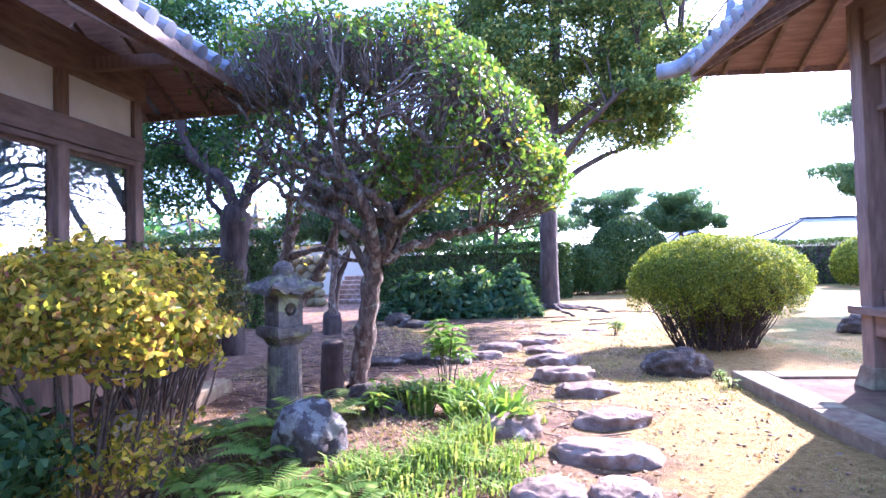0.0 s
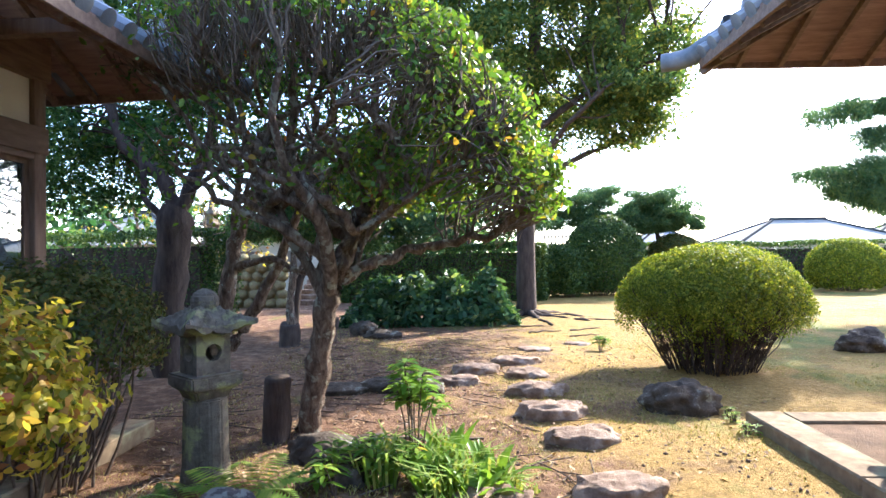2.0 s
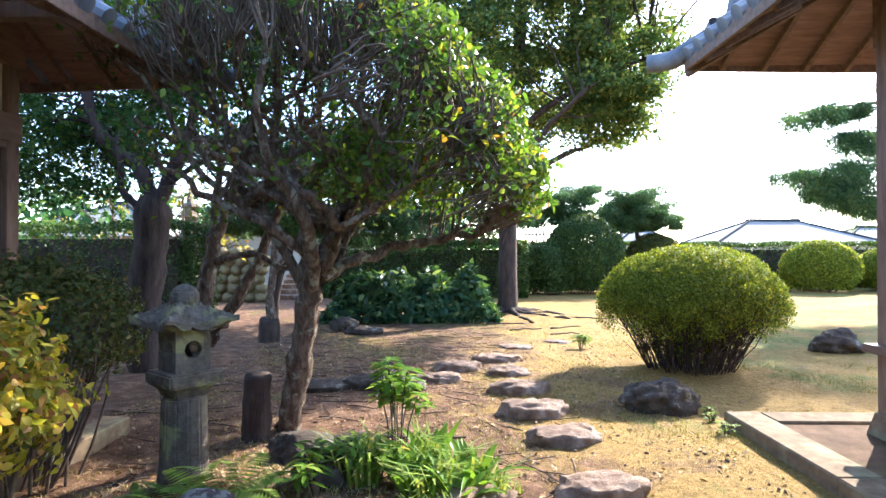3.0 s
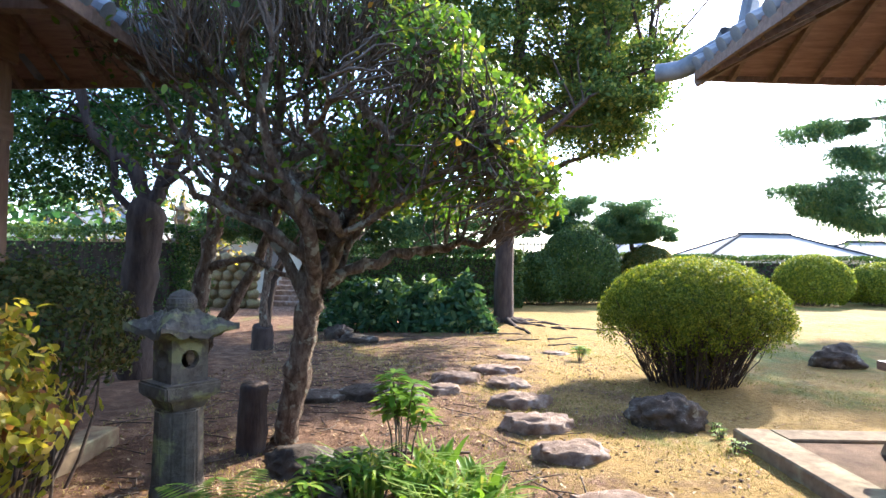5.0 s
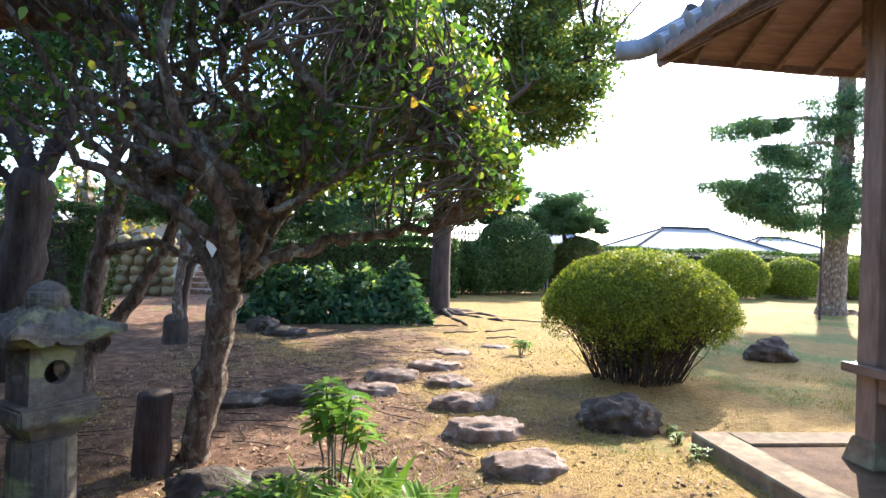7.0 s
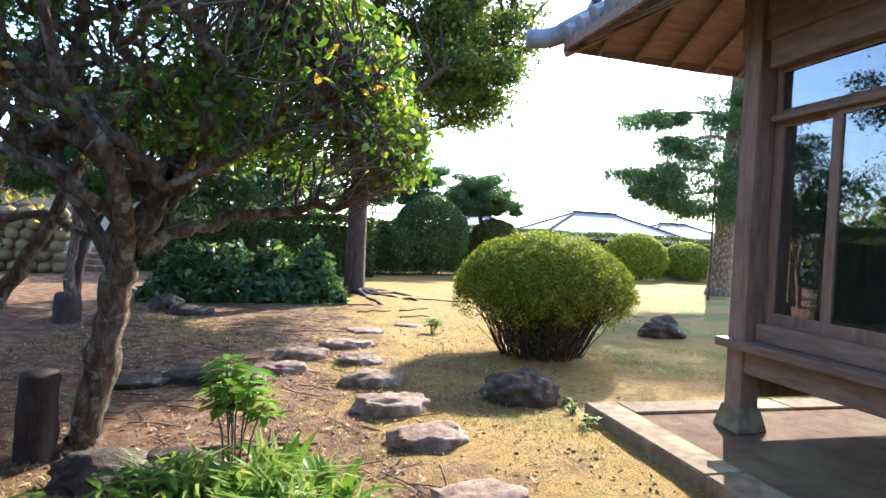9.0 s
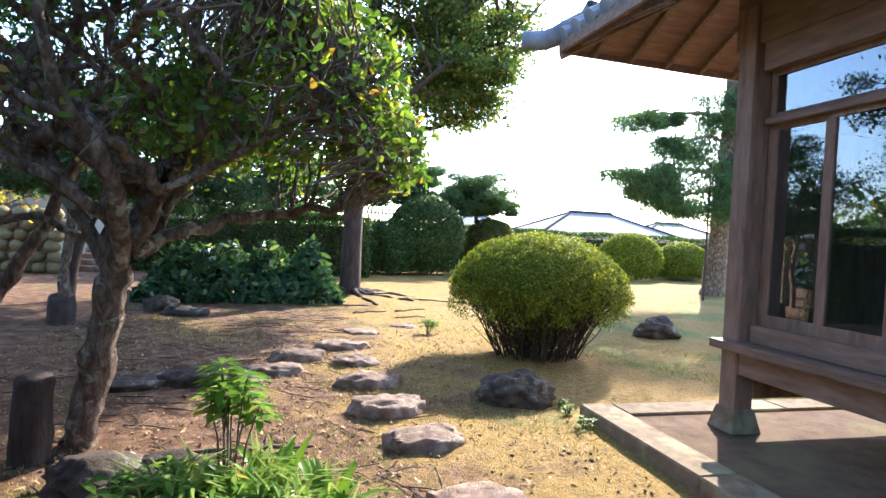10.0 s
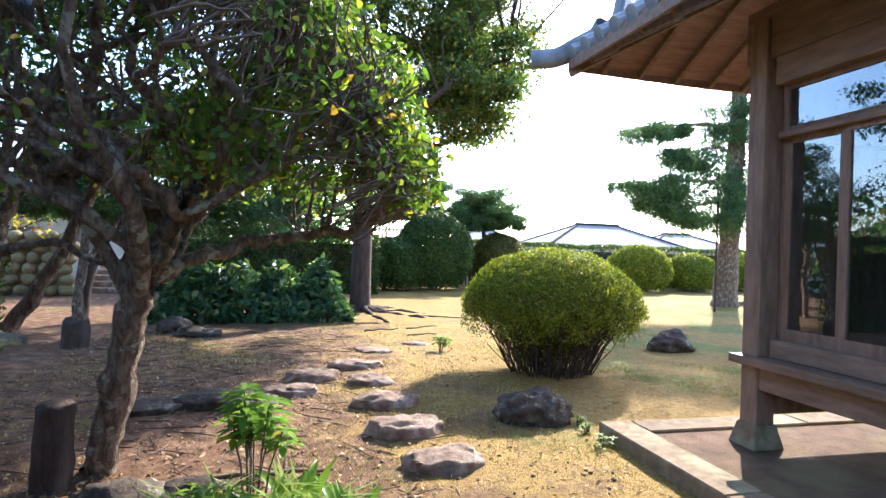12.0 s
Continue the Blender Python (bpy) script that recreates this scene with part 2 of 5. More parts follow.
def link(name, me, parent=None, label="", at=None):
    ob = new(name, me)
    if parent is not None:
        ob.parent = parent
    if at is not None:
        ob.matrix_basis = at
    if label:
        tagged(ob, label)
    return ob


def thing(name, x, y, z, label, category, group="", kind="", turn=0):
    ob = new(name)
    ob.empty_display_size = 0.1
    ob.matrix_basis = pose(x, y, z, 0, 0, turn)
    return tagged(ob, label, category, group, kind)


def box(sx, sy, sz, cx=0, cy=0, cz=0, bevel=0.0):
    bm = bmesh.new()
    bmesh.ops.create_cube(bm, size=1)
    bmesh.ops.transform(bm, matrix=Matrix.Translation((cx, cy, cz)) @ Matrix.Diagonal((sx, sy, sz, 1)), verts=bm.verts)
    if bevel:
        bmesh.ops.bevel(bm, geom=bm.edges[:], offset=bevel, segments=1, affect="EDGES")
    return bm


def block(name, x0, x1, y0, y1, z0, z1, mat, parent=None, label="", bevel=0.006):
    """A bevelled beam, board or slab between two corners."""
    c = Vector(((x0 + x1) / 2, (y0 + y1) / 2, (z0 + z1) / 2))
    me = of_bmesh(name, box(abs(x1 - x0), abs(y1 - y0), abs(z1 - z0), bevel=bevel), mat)
    ob = link(name, me, parent, label)
    ob.matrix_basis = Matrix.Translation(c - (parent.matrix_basis.translation if parent is not None else Vector()))
    return ob


def tubes(paths, sides=6):
    """Arrays of a bundle of tapered tubes; each path is (points, radii)."""
    vs, fs, base = [], [], 0
    ang = np.arange(sides) * 2 * np.pi / sides
    for pts, rad in paths:
        pts, rad = np.asarray(pts, float), np.asarray(rad, float)
        tan = np.gradient(pts, axis=0)
        tan /= np.linalg.norm(tan, axis=1, keepdims=True) + 1e-9
        ref = np.where(np.abs(tan[:, 2:3]) > 0.8, [[1.0, 0, 0]], [[0, 0, 1.0]])
        u = np.cross(tan, ref)
        u /= np.linalg.norm(u, axis=1, keepdims=True) + 1e-9
        v = np.cross(tan, u)
        ring = pts[:, None] + rad[:, None, None] * (np.cos(ang)[None, :, None] * u[:, None] + np.sin(ang)[None, :, None] * v[:, None])
        n = len(pts)
        vs.append(ring.reshape(-1, 3))
        i, j = np.meshgrid(np.arange(n - 1), np.arange(sides), indexing="ij")
        a, b = i * sides + j, i * sides + (j + 1) % sides
        fs.append(np.stack([a, b, b + sides, a + sides], -1).reshape(-1, 4) + base)
        base += n * sides
    return np.concatenate(vs), np.concatenate(fs)


def curve_pts(ctrl, n, wob=0.0):
    """A smooth line through control points, with some unevenness."""
    ctrl = np.asarray(ctrl, float)
    s = np.linspace(0, len(ctrl) - 1, n)
    out = []
    for v in s:
        i = min(int(v), len(ctrl) - 2)
        f = v - i
        p0, p1, p2, p3 = ctrl[max(i - 1, 0)], ctrl[i], ctrl[i + 1], ctrl[min(i + 2, len(ctrl) - 1)]
        out.append(0.5 * (2 * p1 + (p2 - p0) * f + (2 * p0 - 5 * p1 + 4 * p2 - p3) * f * f + (3 * p1 - p0 - 3 * p2 + p3) * f ** 3))
    out = np.array(out)
    if wob:
        d = rng.normal(0, wob, out.shape)
        d[0] = 0
        out += d
    return out


def limb(ctrl, r0, r1, n=14, wob=0.012, knots=0.08):
    pts = curve_pts(ctrl, n, wob)
    r = np.linspace(r0, r1, n) * (1 + rng.normal(0, knots, n))
    return pts, r


def blades(pts, nrm, length, width, droop=0.25, full=False):
    """Arrays of one leaf at each place, turned about its normal at random; full: six corners in place of four."""
    n = len(pts)
    r = rng.normal(size=(n, 3))
    d = r - (r * nrm).sum(1, keepdims=True) * nrm
    d /= np.linalg.norm(d, axis=1, keepdims=True) + 1e-9
    s = np.cross(nrm, d)
    L = (length * rng.uniform(0.65, 1.3, n))[:, None]
    W = (width * rng.uniform(0.7, 1.25, n))[:, None]
    if full:
        lift = nrm * W * 0.14
        v = np.stack([pts - d * L * 0.5, pts - d * L * 0.16 + s * W * 0.46 + lift, pts + d * L * 0.2 + s * W * 0.40 + lift - nrm * L * droop * 0.4, pts + d * L * 0.5 - nrm * L * droop,
                      pts + d * L * 0.2 - s * W * 0.40 + lift - nrm * L * droop * 0.4, pts - d * L * 0.16 - s * W * 0.46 + lift], 1)
        return v.reshape(-1, 3), np.arange(n * 6).reshape(-1, 6)
    v = np.stack([pts - d * L * 0.5, pts + s * W * 0.5 + nrm * W * 0.12, pts + d * L * 0.5 - nrm * L * droop, pts - s * W * 0.5 + nrm * W * 0.12], 1)
    return v.reshape(-1, 3), np.arange(n * 4).reshape(-1, 4)


def unit(a):
    return a / (np.linalg.norm(a, axis=1, keepdims=True) + 1e-9)


def shell(c, radii, n, inner=0.75, zmin=-1.0, lump=0.0, spread=0.6):
    """Places and leaf normals in the outer skin of an ellipsoid, with lumps."""
    d = unit(rng.normal(size=(int(n * 2.5), 3)))
    d = d[d[:, 2] > zmin][:n]
    f = rng.uniform(inner ** 3, 1, len(d)) ** (1 / 3)
    if lump:
        ph = rng.uniform(0, 6.28, 6)
        f = f * (1 + lump * (np.sin(d[:, 0] * 7 + ph[0]) * np.sin(d[:, 1] * 8 + ph[1]) + 0.6 * np.sin(d[:, 2] * 13 + ph[2]) * np.sin(d[:, 0] * 15 + ph[3])))
    p = np.asarray(c) + d * f[:, None] * np.asarray(radii)
    return p, unit(unit(d / np.asarray(radii)) + rng.normal(0, spread, d.shape))


def clumps(centres, radii, per, spread=0.8, flat=1.0):
    """Leaves gathered in clumps about many centres."""
    ps = []
    for c, r in zip(centres, radii):
        ps.append(np.asarray(c) + rng.normal(0, 1, (per, 3)) * np.array([r, r, r * flat]) * 0.55)
    p = np.concatenate(ps)
    return p, unit(np.array([0, 0, 1.0]) + rng.normal(0, spread, p.shape))


def hang(limbs, tips, r=0.012, n=5, bend=0.2):
    """Twigs that leave the nearest limb and end at the given tips."""
    base = np.concatenate([p[len(p) // 3:] for p, _ in limbs])
    out = []
    for t in tips:
        k = np.argmin((((base - t) ** 2).sum(1) + 1.5 * np.clip(base[:, 2] - t[2] + 0.15, 0, None)) * rng.uniform(0.7, 1.4, len(base)))
        a = base[k]
        mid = (a + t) / 2 + rng.normal(0, bend, 3) * np.linalg.norm(t - a) * 0.5 + np.array([0, 0, 0.06])
        out.append((curve_pts([a, mid, t], n, 0.012), np.linspace(r, r * 0.35, n)))
    return out


def tree(name, base, label, limbs, bark, leaves, leaf_mat, twigs=None, twig_mat=None, category="tree", crown_label="", sides=8, group=""):
    """trunk, limbs, twigs and crown, each a part under one base."""
    t = thing(name, *base, label, category, group)
    off = np.asarray(base, float)
    for i, (p, r) in enumerate(limbs):
        v, f = tubes([(p - off, r)], sides)
        link("trunk" if i == 0 else "limb", mesh_of("limb", v, f, bark, True), t)
    if twigs:
        v, f = tubes([(p - off, r) for p, r in twigs], 4)
        tagged(link("twigwork", mesh_of("twigwork", v, f, twig_mat or M_TWIG, True), t), kind="stuff")
    if leaves is not None:
        v, f = leaves
        link("crown", mesh_of("crown", v - off, f, leaf_mat), t, crown_label)
    return t


def hump(x, y, cx, cy, r, h):
    return h * np.exp(-((x - cx) ** 2 + (y - cy) ** 2) / (r * r))


def gz(x, y):
    """Height of the ground."""
    x, y = np.asarray(x, float), np.asarray(y, float)
    z = 0.012 * np.sin(x * 2.1 + 0.6 * y) + 0.010 * np.sin(y * 2.7 - 0.9 * x) + 0.006 * np.sin(x * 6.1) * np.sin(y * 5.3)
    z = z * np.clip(1 - np.hypot(x, y) / 60, 0, 1)
    z = z + hump(x, y, -1.7, 4.4, 0.75, 0.20) + hump(x, y, -0.7, 4.2, 0.7, 0.10) + hump(x, y, 1.2, 15.9, 1.3, 0.12) + hump(x, y, 13, 17.5, 1.6, 0.15)
    return z


def rock_mesh(name, mat, seed, flat=0.0, rough=0.42, sub=4):
    """A worn stone of unit size; flat cuts its top level."""
    bm = bmesh.new()
    bmesh.ops.create_icosphere(bm, subdivisions=sub, radius=1)
    for v in bm.verts:
        p = v.co.copy()
        s = 1 + rough * noise.noise(p * 1.3 + Vector((seed * 3.7, seed, 0))) + rough * 0.45 * noise.noise(p * 3.4 + Vector((0, seed * 2.1, 5))) + rough * 0.18 * noise.noise(p * 8 + Vector((seed, 0, 9)))
        s -= rough * 0.55 * abs(noise.noise(p * 2.3 + Vector((seed * 1.7, 0, seed)))) + rough * 0.2 * abs(noise.noise(p * 6.1 + Vector((0, seed, 2)))) - rough * 0.15
        v.co = p * s
        if flat and v.co.z > flat:
            v.co.z = flat + (v.co.z - flat) * 0.22 + 0.12 * noise.noise(p * 3 + Vector((seed, 3, 0))) + 0.06 * noise.noise(p * 9 + Vector((seed, 3, 0)))
    return of_bmesh(name, bm, mat, True)


def stone(name, x, y, sx, sy, sz, mat, label, category, seed, flat=0.0, turn=0, sink=0.35, group=""):
    me = rock_mesh(name, mat, seed, flat, 0.27 if flat else 0.42)
    me.transform(Matrix.Diagonal((sx, sy, sz * (2.0 if flat else 1.0), 1)))
    ob = new(name, me)
    z = float(gz(x, y))
    ob.matrix_basis = pose(x, y, z - 0.01 if flat else z + sz * (1 - sink) * 0.6, 0, 0, turn)
    return tagged(ob, label, category, group)


# ---- ground ----
def ground():
    a = np.concatenate([-np.geomspace(600, 14, 14), np.linspace(-12, 16, 190), np.geomspace(18, 600, 14)])
    b = np.concatenate([-np.geomspace(600, 5, 14), np.linspace(-4, 24, 190), np.geomspace(26, 900, 14)])
    X, Y = np.meshgrid(a, b)
    Z = gz(X, Y) + 0.008 * rng.normal(size=X.shape) * (np.hypot(X, Y - 8) < 14)
    v = np.stack([X, Y, Z], -1).reshape(-1, 3)
    i, j = np.meshgrid(np.arange(len(b) - 1), np.arange(len(a) - 1), indexing="ij")
    k = i * len(a) + j
    f = np.stack([k, k + 1, k + len(a) + 1, k + len(a)], -1).reshape(-1, 4)
    tagged(link("ground", mesh_of("ground", v, f, M_GROUND, True)), "sunlit garden ground of dry lawn, moss and earth", "ground", kind="structure")


ground()

# ---- raised earth floor with its kerb, beside the right-hand house ----
def podium():
    block("podium", 2.64, 12, -6, 6.24, -0.05, 0.10, M_PODIUM, bevel=0).name = "podium"
    tagged(bpy.data.objects["podium"], "packed earth floor under the veranda", "ground", kind="structure")
    k = thing("kerb", 2.5, 6.3, 0, "low worn stone kerb round the earth floor", "kerb", kind="structure")
    y = 6.53
    for i, n in enumerate((1.62, 1.75, 1.8, 1.7, 1.8, 1.75, 1.6)):
        block("kerb_stone", 2.35, 2.67, y - n + 0.006, y, -0.08, 0.13, M_KERB, k, bevel=0.014)
        y -= n
    x = 2.676
    for i, n in enumerate((1.7, 1.85, 1.75, 1.8, 1.9)):
        block("kerb_stone", x, x + n - 0.006, 6.22, 6.53, -0.08, 0.125, M_KERB, k, bevel=0.014)
        x += n


podium()


def footing(x, y):
    bm = bmesh.new()
    bmesh.ops.create_cone(bm, segments=4, radius1=0.215, radius2=0.15, depth=0.20, cap_ends=True)
    bmesh.ops.rotate(bm, verts=bm.verts, matrix=Matrix.Rotation(radians(45), 3, "Z"))
    bmesh.ops.bevel(bm, geom=bm.edges[:], offset=0.012, segments=1, affect="EDGES")
    ob = new("footing_stone", of_bmesh("footing_stone", bm, M_KERB))
    ob.matrix_basis = pose(x, y, 0.195)
    return tagged(ob, "tapered stone footing under a veranda post", "footing")


def glazed_bay(parent, along, fixed, a0, a1, z0, z1, axis, panes, rail=0.09):
    """Timber sashes with glass between two places on a wall; axis 'y' runs along y at x=fixed."""
    w = (a1 - a0) / panes
    for i in range(panes):
        s0, s1 = a0 + i * w, a0 + (i + 1) * w
        d = 0.035 if i % 2 else 0.0
        n = 0.055
        bm = bmesh.new()
        c = Vector((fixed + d, (s0 + s1) / 2, (z0 + z1) / 2)) if axis == "y" else Vector(((s0 + s1) / 2, fixed + d, (z0 + z1) / 2))
        hw, hh = (s1 - s0) / 2, (z1 - z0) / 2
        bars = [(-hw, -hw + n, -hh, hh), (hw - n, hw, -hh, hh), (-hw + n, hw - n, -hh, -hh + rail), (-hw + n, hw - n, hh - 0.04, hh)]
        for u0, u1, w0, w1 in bars:
            size = (0.036, u1 - u0, w1 - w0) if axis == "y" else (u1 - u0, 0.036, w1 - w0)
            cen = (0, (u0 + u1) / 2, (w0 + w1) / 2) if axis == "y" else ((u0 + u1) / 2, 0, (w0 + w1) / 2)
            vs = bmesh.ops.create_cube(bm, size=1)["verts"]
            bmesh.ops.transform(bm, matrix=Matrix.Translation(cen) @ Matrix.Diagonal((*size, 1)), verts=vs)
        sash = link("sash", of_bmesh("sash", bm, M_WOOD), parent, at=Matrix.Translation(c - parent.matrix_basis.translation))
        gw, gh = 2 * hw - 2 * n, 2 * hh - 0.04 - rail
        g = link("pane", of_bmesh("pane", box(0.004, gw, gh) if axis == "y" else box(gw, 0.004, gh), M_GLASS), sash, "clear window glass", at=Matrix.Translation((0, 0, (rail - 0.04) / 2)))
        g.visible_shadow = False


def tile_strip(parent, o, p0, p1, up, n, r=0.075):
    """Round tile ends along an eave from p0 to p1, each a piece; up is the way up the slope."""
    bm = bmesh.new()
    bmesh.ops.create_cone(bm, segments=10, radius1=r, radius2=r, depth=0.34, cap_ends=True)
    me = of_bmesh("eave_tile", bm, M_TILE, False)
    p0, p1, up = Vector(p0), Vector(p1), Vector(up).normalized()
    q = up.to_track_quat("Z", "Y").to_matrix().to_4x4()
    for i in range(n):
        c = p0.lerp(p1, (i + 0.5) / n) + up * 0.12
        link("eave_tile", me, parent, at=Matrix.Translation(c - o) @ q)


def hip_roof(parent, ex, ey, side, z, ridge_dx, ridge_z, y_far, lift=0.10):
    """Tiled slope facing the path (at x=ex) and hip face at the end (y=ey). side=+1: the house lies at larger x."""
    o = parent.matrix_basis.translation
    A = Vector((ex, ey, z + lift))
    B = Vector((ex, ey - 1.6, z))
    C = Vector((ex, y_far, z))
    R = Vector((ex + side * ridge_dx, ey - ridge_dx, ridge_z))
    R2 = Vector((ex + side * ridge_dx, y_far, ridge_z))
    E = Vector((ex + side * 2 * ridge_dx, ey, z + lift))
    E1 = Vector((ex + side * 1.6, ey, z))
    th = Vector((0, 0, 0.09))
    up1 = (Vector((side * ridge_dx, 0, ridge_z - z))).normalized()
    up2 = (Vector((0, -ridge_dx, ridge_z - z))).normalized()
    faces_of = {}
    for nm, ring in (("roof_slope", (A, B, C, R2, R)), ("roof_hip", (A, E1, E, R))):
        v = [p - o + d for d in (Vector(), th) for p in ring]
        n = len(ring)
        faces = [list(range(n)), list(range(n, 2 * n))[::-1]] + [[i, (i + 1) % n, n + (i + 1) % n, n + i] for i in range(n)]
        bm = bmesh.new()
        bv = [bm.verts.new(p) for p in v]
        for f in faces:
            bm.faces.new([bv[i] for i in f])
        bmesh.ops.recalc_face_normals(bm, faces=bm.faces[:])
        faces_of[nm] = link(nm, of_bmesh(nm, bm, M_SOFFIT), parent)
    # rolls of tile up the slopes
    def rolls(edge_a, edge_b, up, n, length):
        paths = []
        for i in range(n):
            p = edge_a.lerp(edge_b, (i + 0.5) / n) + Vector((0, 0, 0.12)) - o
            run = length if edge_a is not A else min(length, 0.3 + length * (i + 0.5) / n)
            paths.append((np.array([p - up * 0.03, p + up * run * 0.5, p + up * run]), np.array([0.07, 0.07, 0.07])))
        vv, ff = tubes(paths, 8)
        tagged(link("tile_rolls", mesh_of("tile_rolls", vv, ff, M_TILE, True), parent), kind="stuff")
    ln = math.hypot(ridge_dx, ridge_z - z)
    rolls(B, C, up1, int((ey - 1.6 - y_far) / 0.25), ln)
    rolls(A, B, up1, 6, 1.7)
    rolls(A, E1, up2, 6, 1.7)
    rolls(E1, E, up2, int((2 * ridge_dx - 1.6) / 0.25), 1.2)
    tile_strip(faces_of["roof_slope"], o, A + Vector((0, 0, 0.12)), B + Vector((0, 0, 0.12)), up1, 6, 0.08)
    tile_strip(faces_of["roof_slope"], o, B + Vector((0, 0, 0.12)), C + Vector((0, 0, 0.12)), up1, min(40, int((ey - 1.6 - y_far) / 0.25)), 0.08)
    tile_strip(faces_of["roof_hip"], o, A + Vector((0, 0, 0.12)), E1 + Vector((0, 0, 0.12)), up2, 6, 0.08)
    # hip ridge with its end tile
    hp = [A + Vector((-side * 0.34, 0.2, 0.10)), A + Vector((-side * 0.1, 0.08, 0.11)), A.lerp(R, 0.04) + Vector((0, 0, 0.16)), A.lerp(R, 0.3) + Vector((0, 0, 0.13)), R + Vector((0, 0, 0.12))]
    vv, ff = tubes([limb([p - o for p in hp], 0.10, 0.12, 10, 0, 0)], 8)
    link("hip_ridge", mesh_of("hip_ridge", vv, ff, M_TILE, True), parent)
    bm = box(0.26, 0.10, 0.34, bevel=0.03)
    ob = link("end_tile", of_bmesh("end_tile", bm, M_TILE), parent)
    ob.matrix_basis = Matrix.Translation(A.lerp(R, 0.10) + Vector((0, 0, 0.32)) - o) @ pose(0, 0, 0, 12, 0, 45 * side)
    # eave boards and rafters
    for p, q in ((A, B), (B, C), (A, E1), (E1, E)):
        d = (q - p)
        m = Matrix.Translation((p + q) / 2 - o + Vector((0, 0, 0.015))) @ d.to_track_quat("X", "Z").to_matrix().to_4x4()
        link("eave_board", of_bmesh("eave_board", box(d.length, 0.035, 0.11, bevel=0.004), M_WOODY), parent, at=m)
    def rafter(p, q):
        d = q - p
        m = Matrix.Translation((p + q) / 2 - o - Vector((0, 0, 0.045))) @ d.to_track_quat("X", "Z").to_matrix().to_4x4()
        link("rafter", of_bmesh("rafter", box(d.length, 0.05, 0.065, bevel=0.004), M_WOODY), parent, at=m)
    y = ey - 0.35
    while y > y_far:
        zz = z + lift * max(0, 1 - (ey - y) / 1.6)
        run = min(1.5, ey - y)
        p = Vector((ex + side * 0.05, y, zz + 0.02))
        rafter(p, p + up1 * run)
        y -= 0.42
    x = 0.35
    while x < 2 * ridge_dx:
        zz = z + lift * max(0, 1 - x / 1.6)
        run = min(1.4, x)
        p = Vector((ex + side * x, ey - 0.05, zz + 0.02))
        rafter(p, p + up2 * run)
        x += 0.42
    rafter(A - Vector((0, 0, 0.03)), A.lerp(R, 0.55) - Vector((0, 0, 0.05)))


# ---- right-hand house with glazed veranda ----
def house_right():
    footing(3.41, 5.82)
    footing(3.41, 1.2)
    h = thing("veranda_house", 3.4, 5.8, 0.0, "old timber house with glazed veranda and tiled hip roof", "house")
    X = 3.42
    block("corner_post", 3.32, 3.50, 5.73, 5.91, 0.29, 3.62, M_WOOD, h, "weathered square timber post")
    block("corner_post", 3.32, 3.50, 1.11, 1.29, 0.29, 3.62, M_WOOD, h)
    block("end_board", 3.51, 3.60, 5.70, 5.86, 0.95, 3.6, M_WOOD, h)
    block("floor_beam", 3.34, 3.44, -5, 5.93, 0.58, 0.78, M_WOODY, h, "reddish timber edge beam")
    # end beam, made extra deep to keep sun off the earth floor
    block("floor_beam", 3.505, 9, 5.73, 5.87, 0.38, 0.768, M_WOOD, h)
    block("veranda_edge", 3.23, 3.50, -5, 5.96, 0.78, 0.85, M_WOODY, h)
    block("floor_deck", 3.50, 7.6, -5, 5.90, 0.77, 0.83, M_WOODY, h)
    block("sill", 3.40, 3.56, -5, 5.70, 0.853, 1.00, M_WOODY, h)
    block("lintel", 3.42, 3.56, -5, 5.70, 2.64, 2.69, M_WOODY, h)
    block("head_beam", 3.38, 3.58, -5, 5.70, 3.07, 3.30, M_WOODY, h)
    block("wall_plate", 3.36, 3.60, -5, 6.0, 3.30, 3.75, M_WOODY, h)
    glazed_bay(h, None, 3.49, 0.2, 5.70, 1.00, 2.64, "y", 10)
    glazed_bay(h, None, 3.49, 0.2, 5.70, 2.69, 3.07, "y", 5, 0.04)
    block("side_wall", 3.38, 3.58, -5, 0.2, 1.0, 3.03, M_PLASTER, h, bevel=0)
    # assumed solid end, added to block light behind the side panes
    block("end_shutter", 3.60, 7.6, 5.735, 5.80, 1.0, 2.64, M_WOOD, h, bevel=0)
    block("head_beam", 3.60, 9, 5.70, 5.86, 2.64, 3.75, M_WOOD, h)
    block("sill", 3.60, 9, 5.70, 5.86, 0.83, 1.0, M_WOOD, h)
    # inner walls and ceiling coloured dark to give the room its dimness
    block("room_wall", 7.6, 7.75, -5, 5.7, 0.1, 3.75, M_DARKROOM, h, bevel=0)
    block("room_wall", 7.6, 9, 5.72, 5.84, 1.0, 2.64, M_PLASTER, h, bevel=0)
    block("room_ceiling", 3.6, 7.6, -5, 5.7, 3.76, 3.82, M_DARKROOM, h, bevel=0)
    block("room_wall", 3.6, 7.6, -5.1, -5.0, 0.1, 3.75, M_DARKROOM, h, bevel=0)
    for y in (3.4, 1.1):
        block("inner_post", 5.2, 5.32, y, y + 0.12, 0.83, 3.75, M_WOOD, h)
    hip_roof(h, 2.28, 7.2, 1, 3.52, 3.6, 5.4, -5.0, 0.03)


house_right()


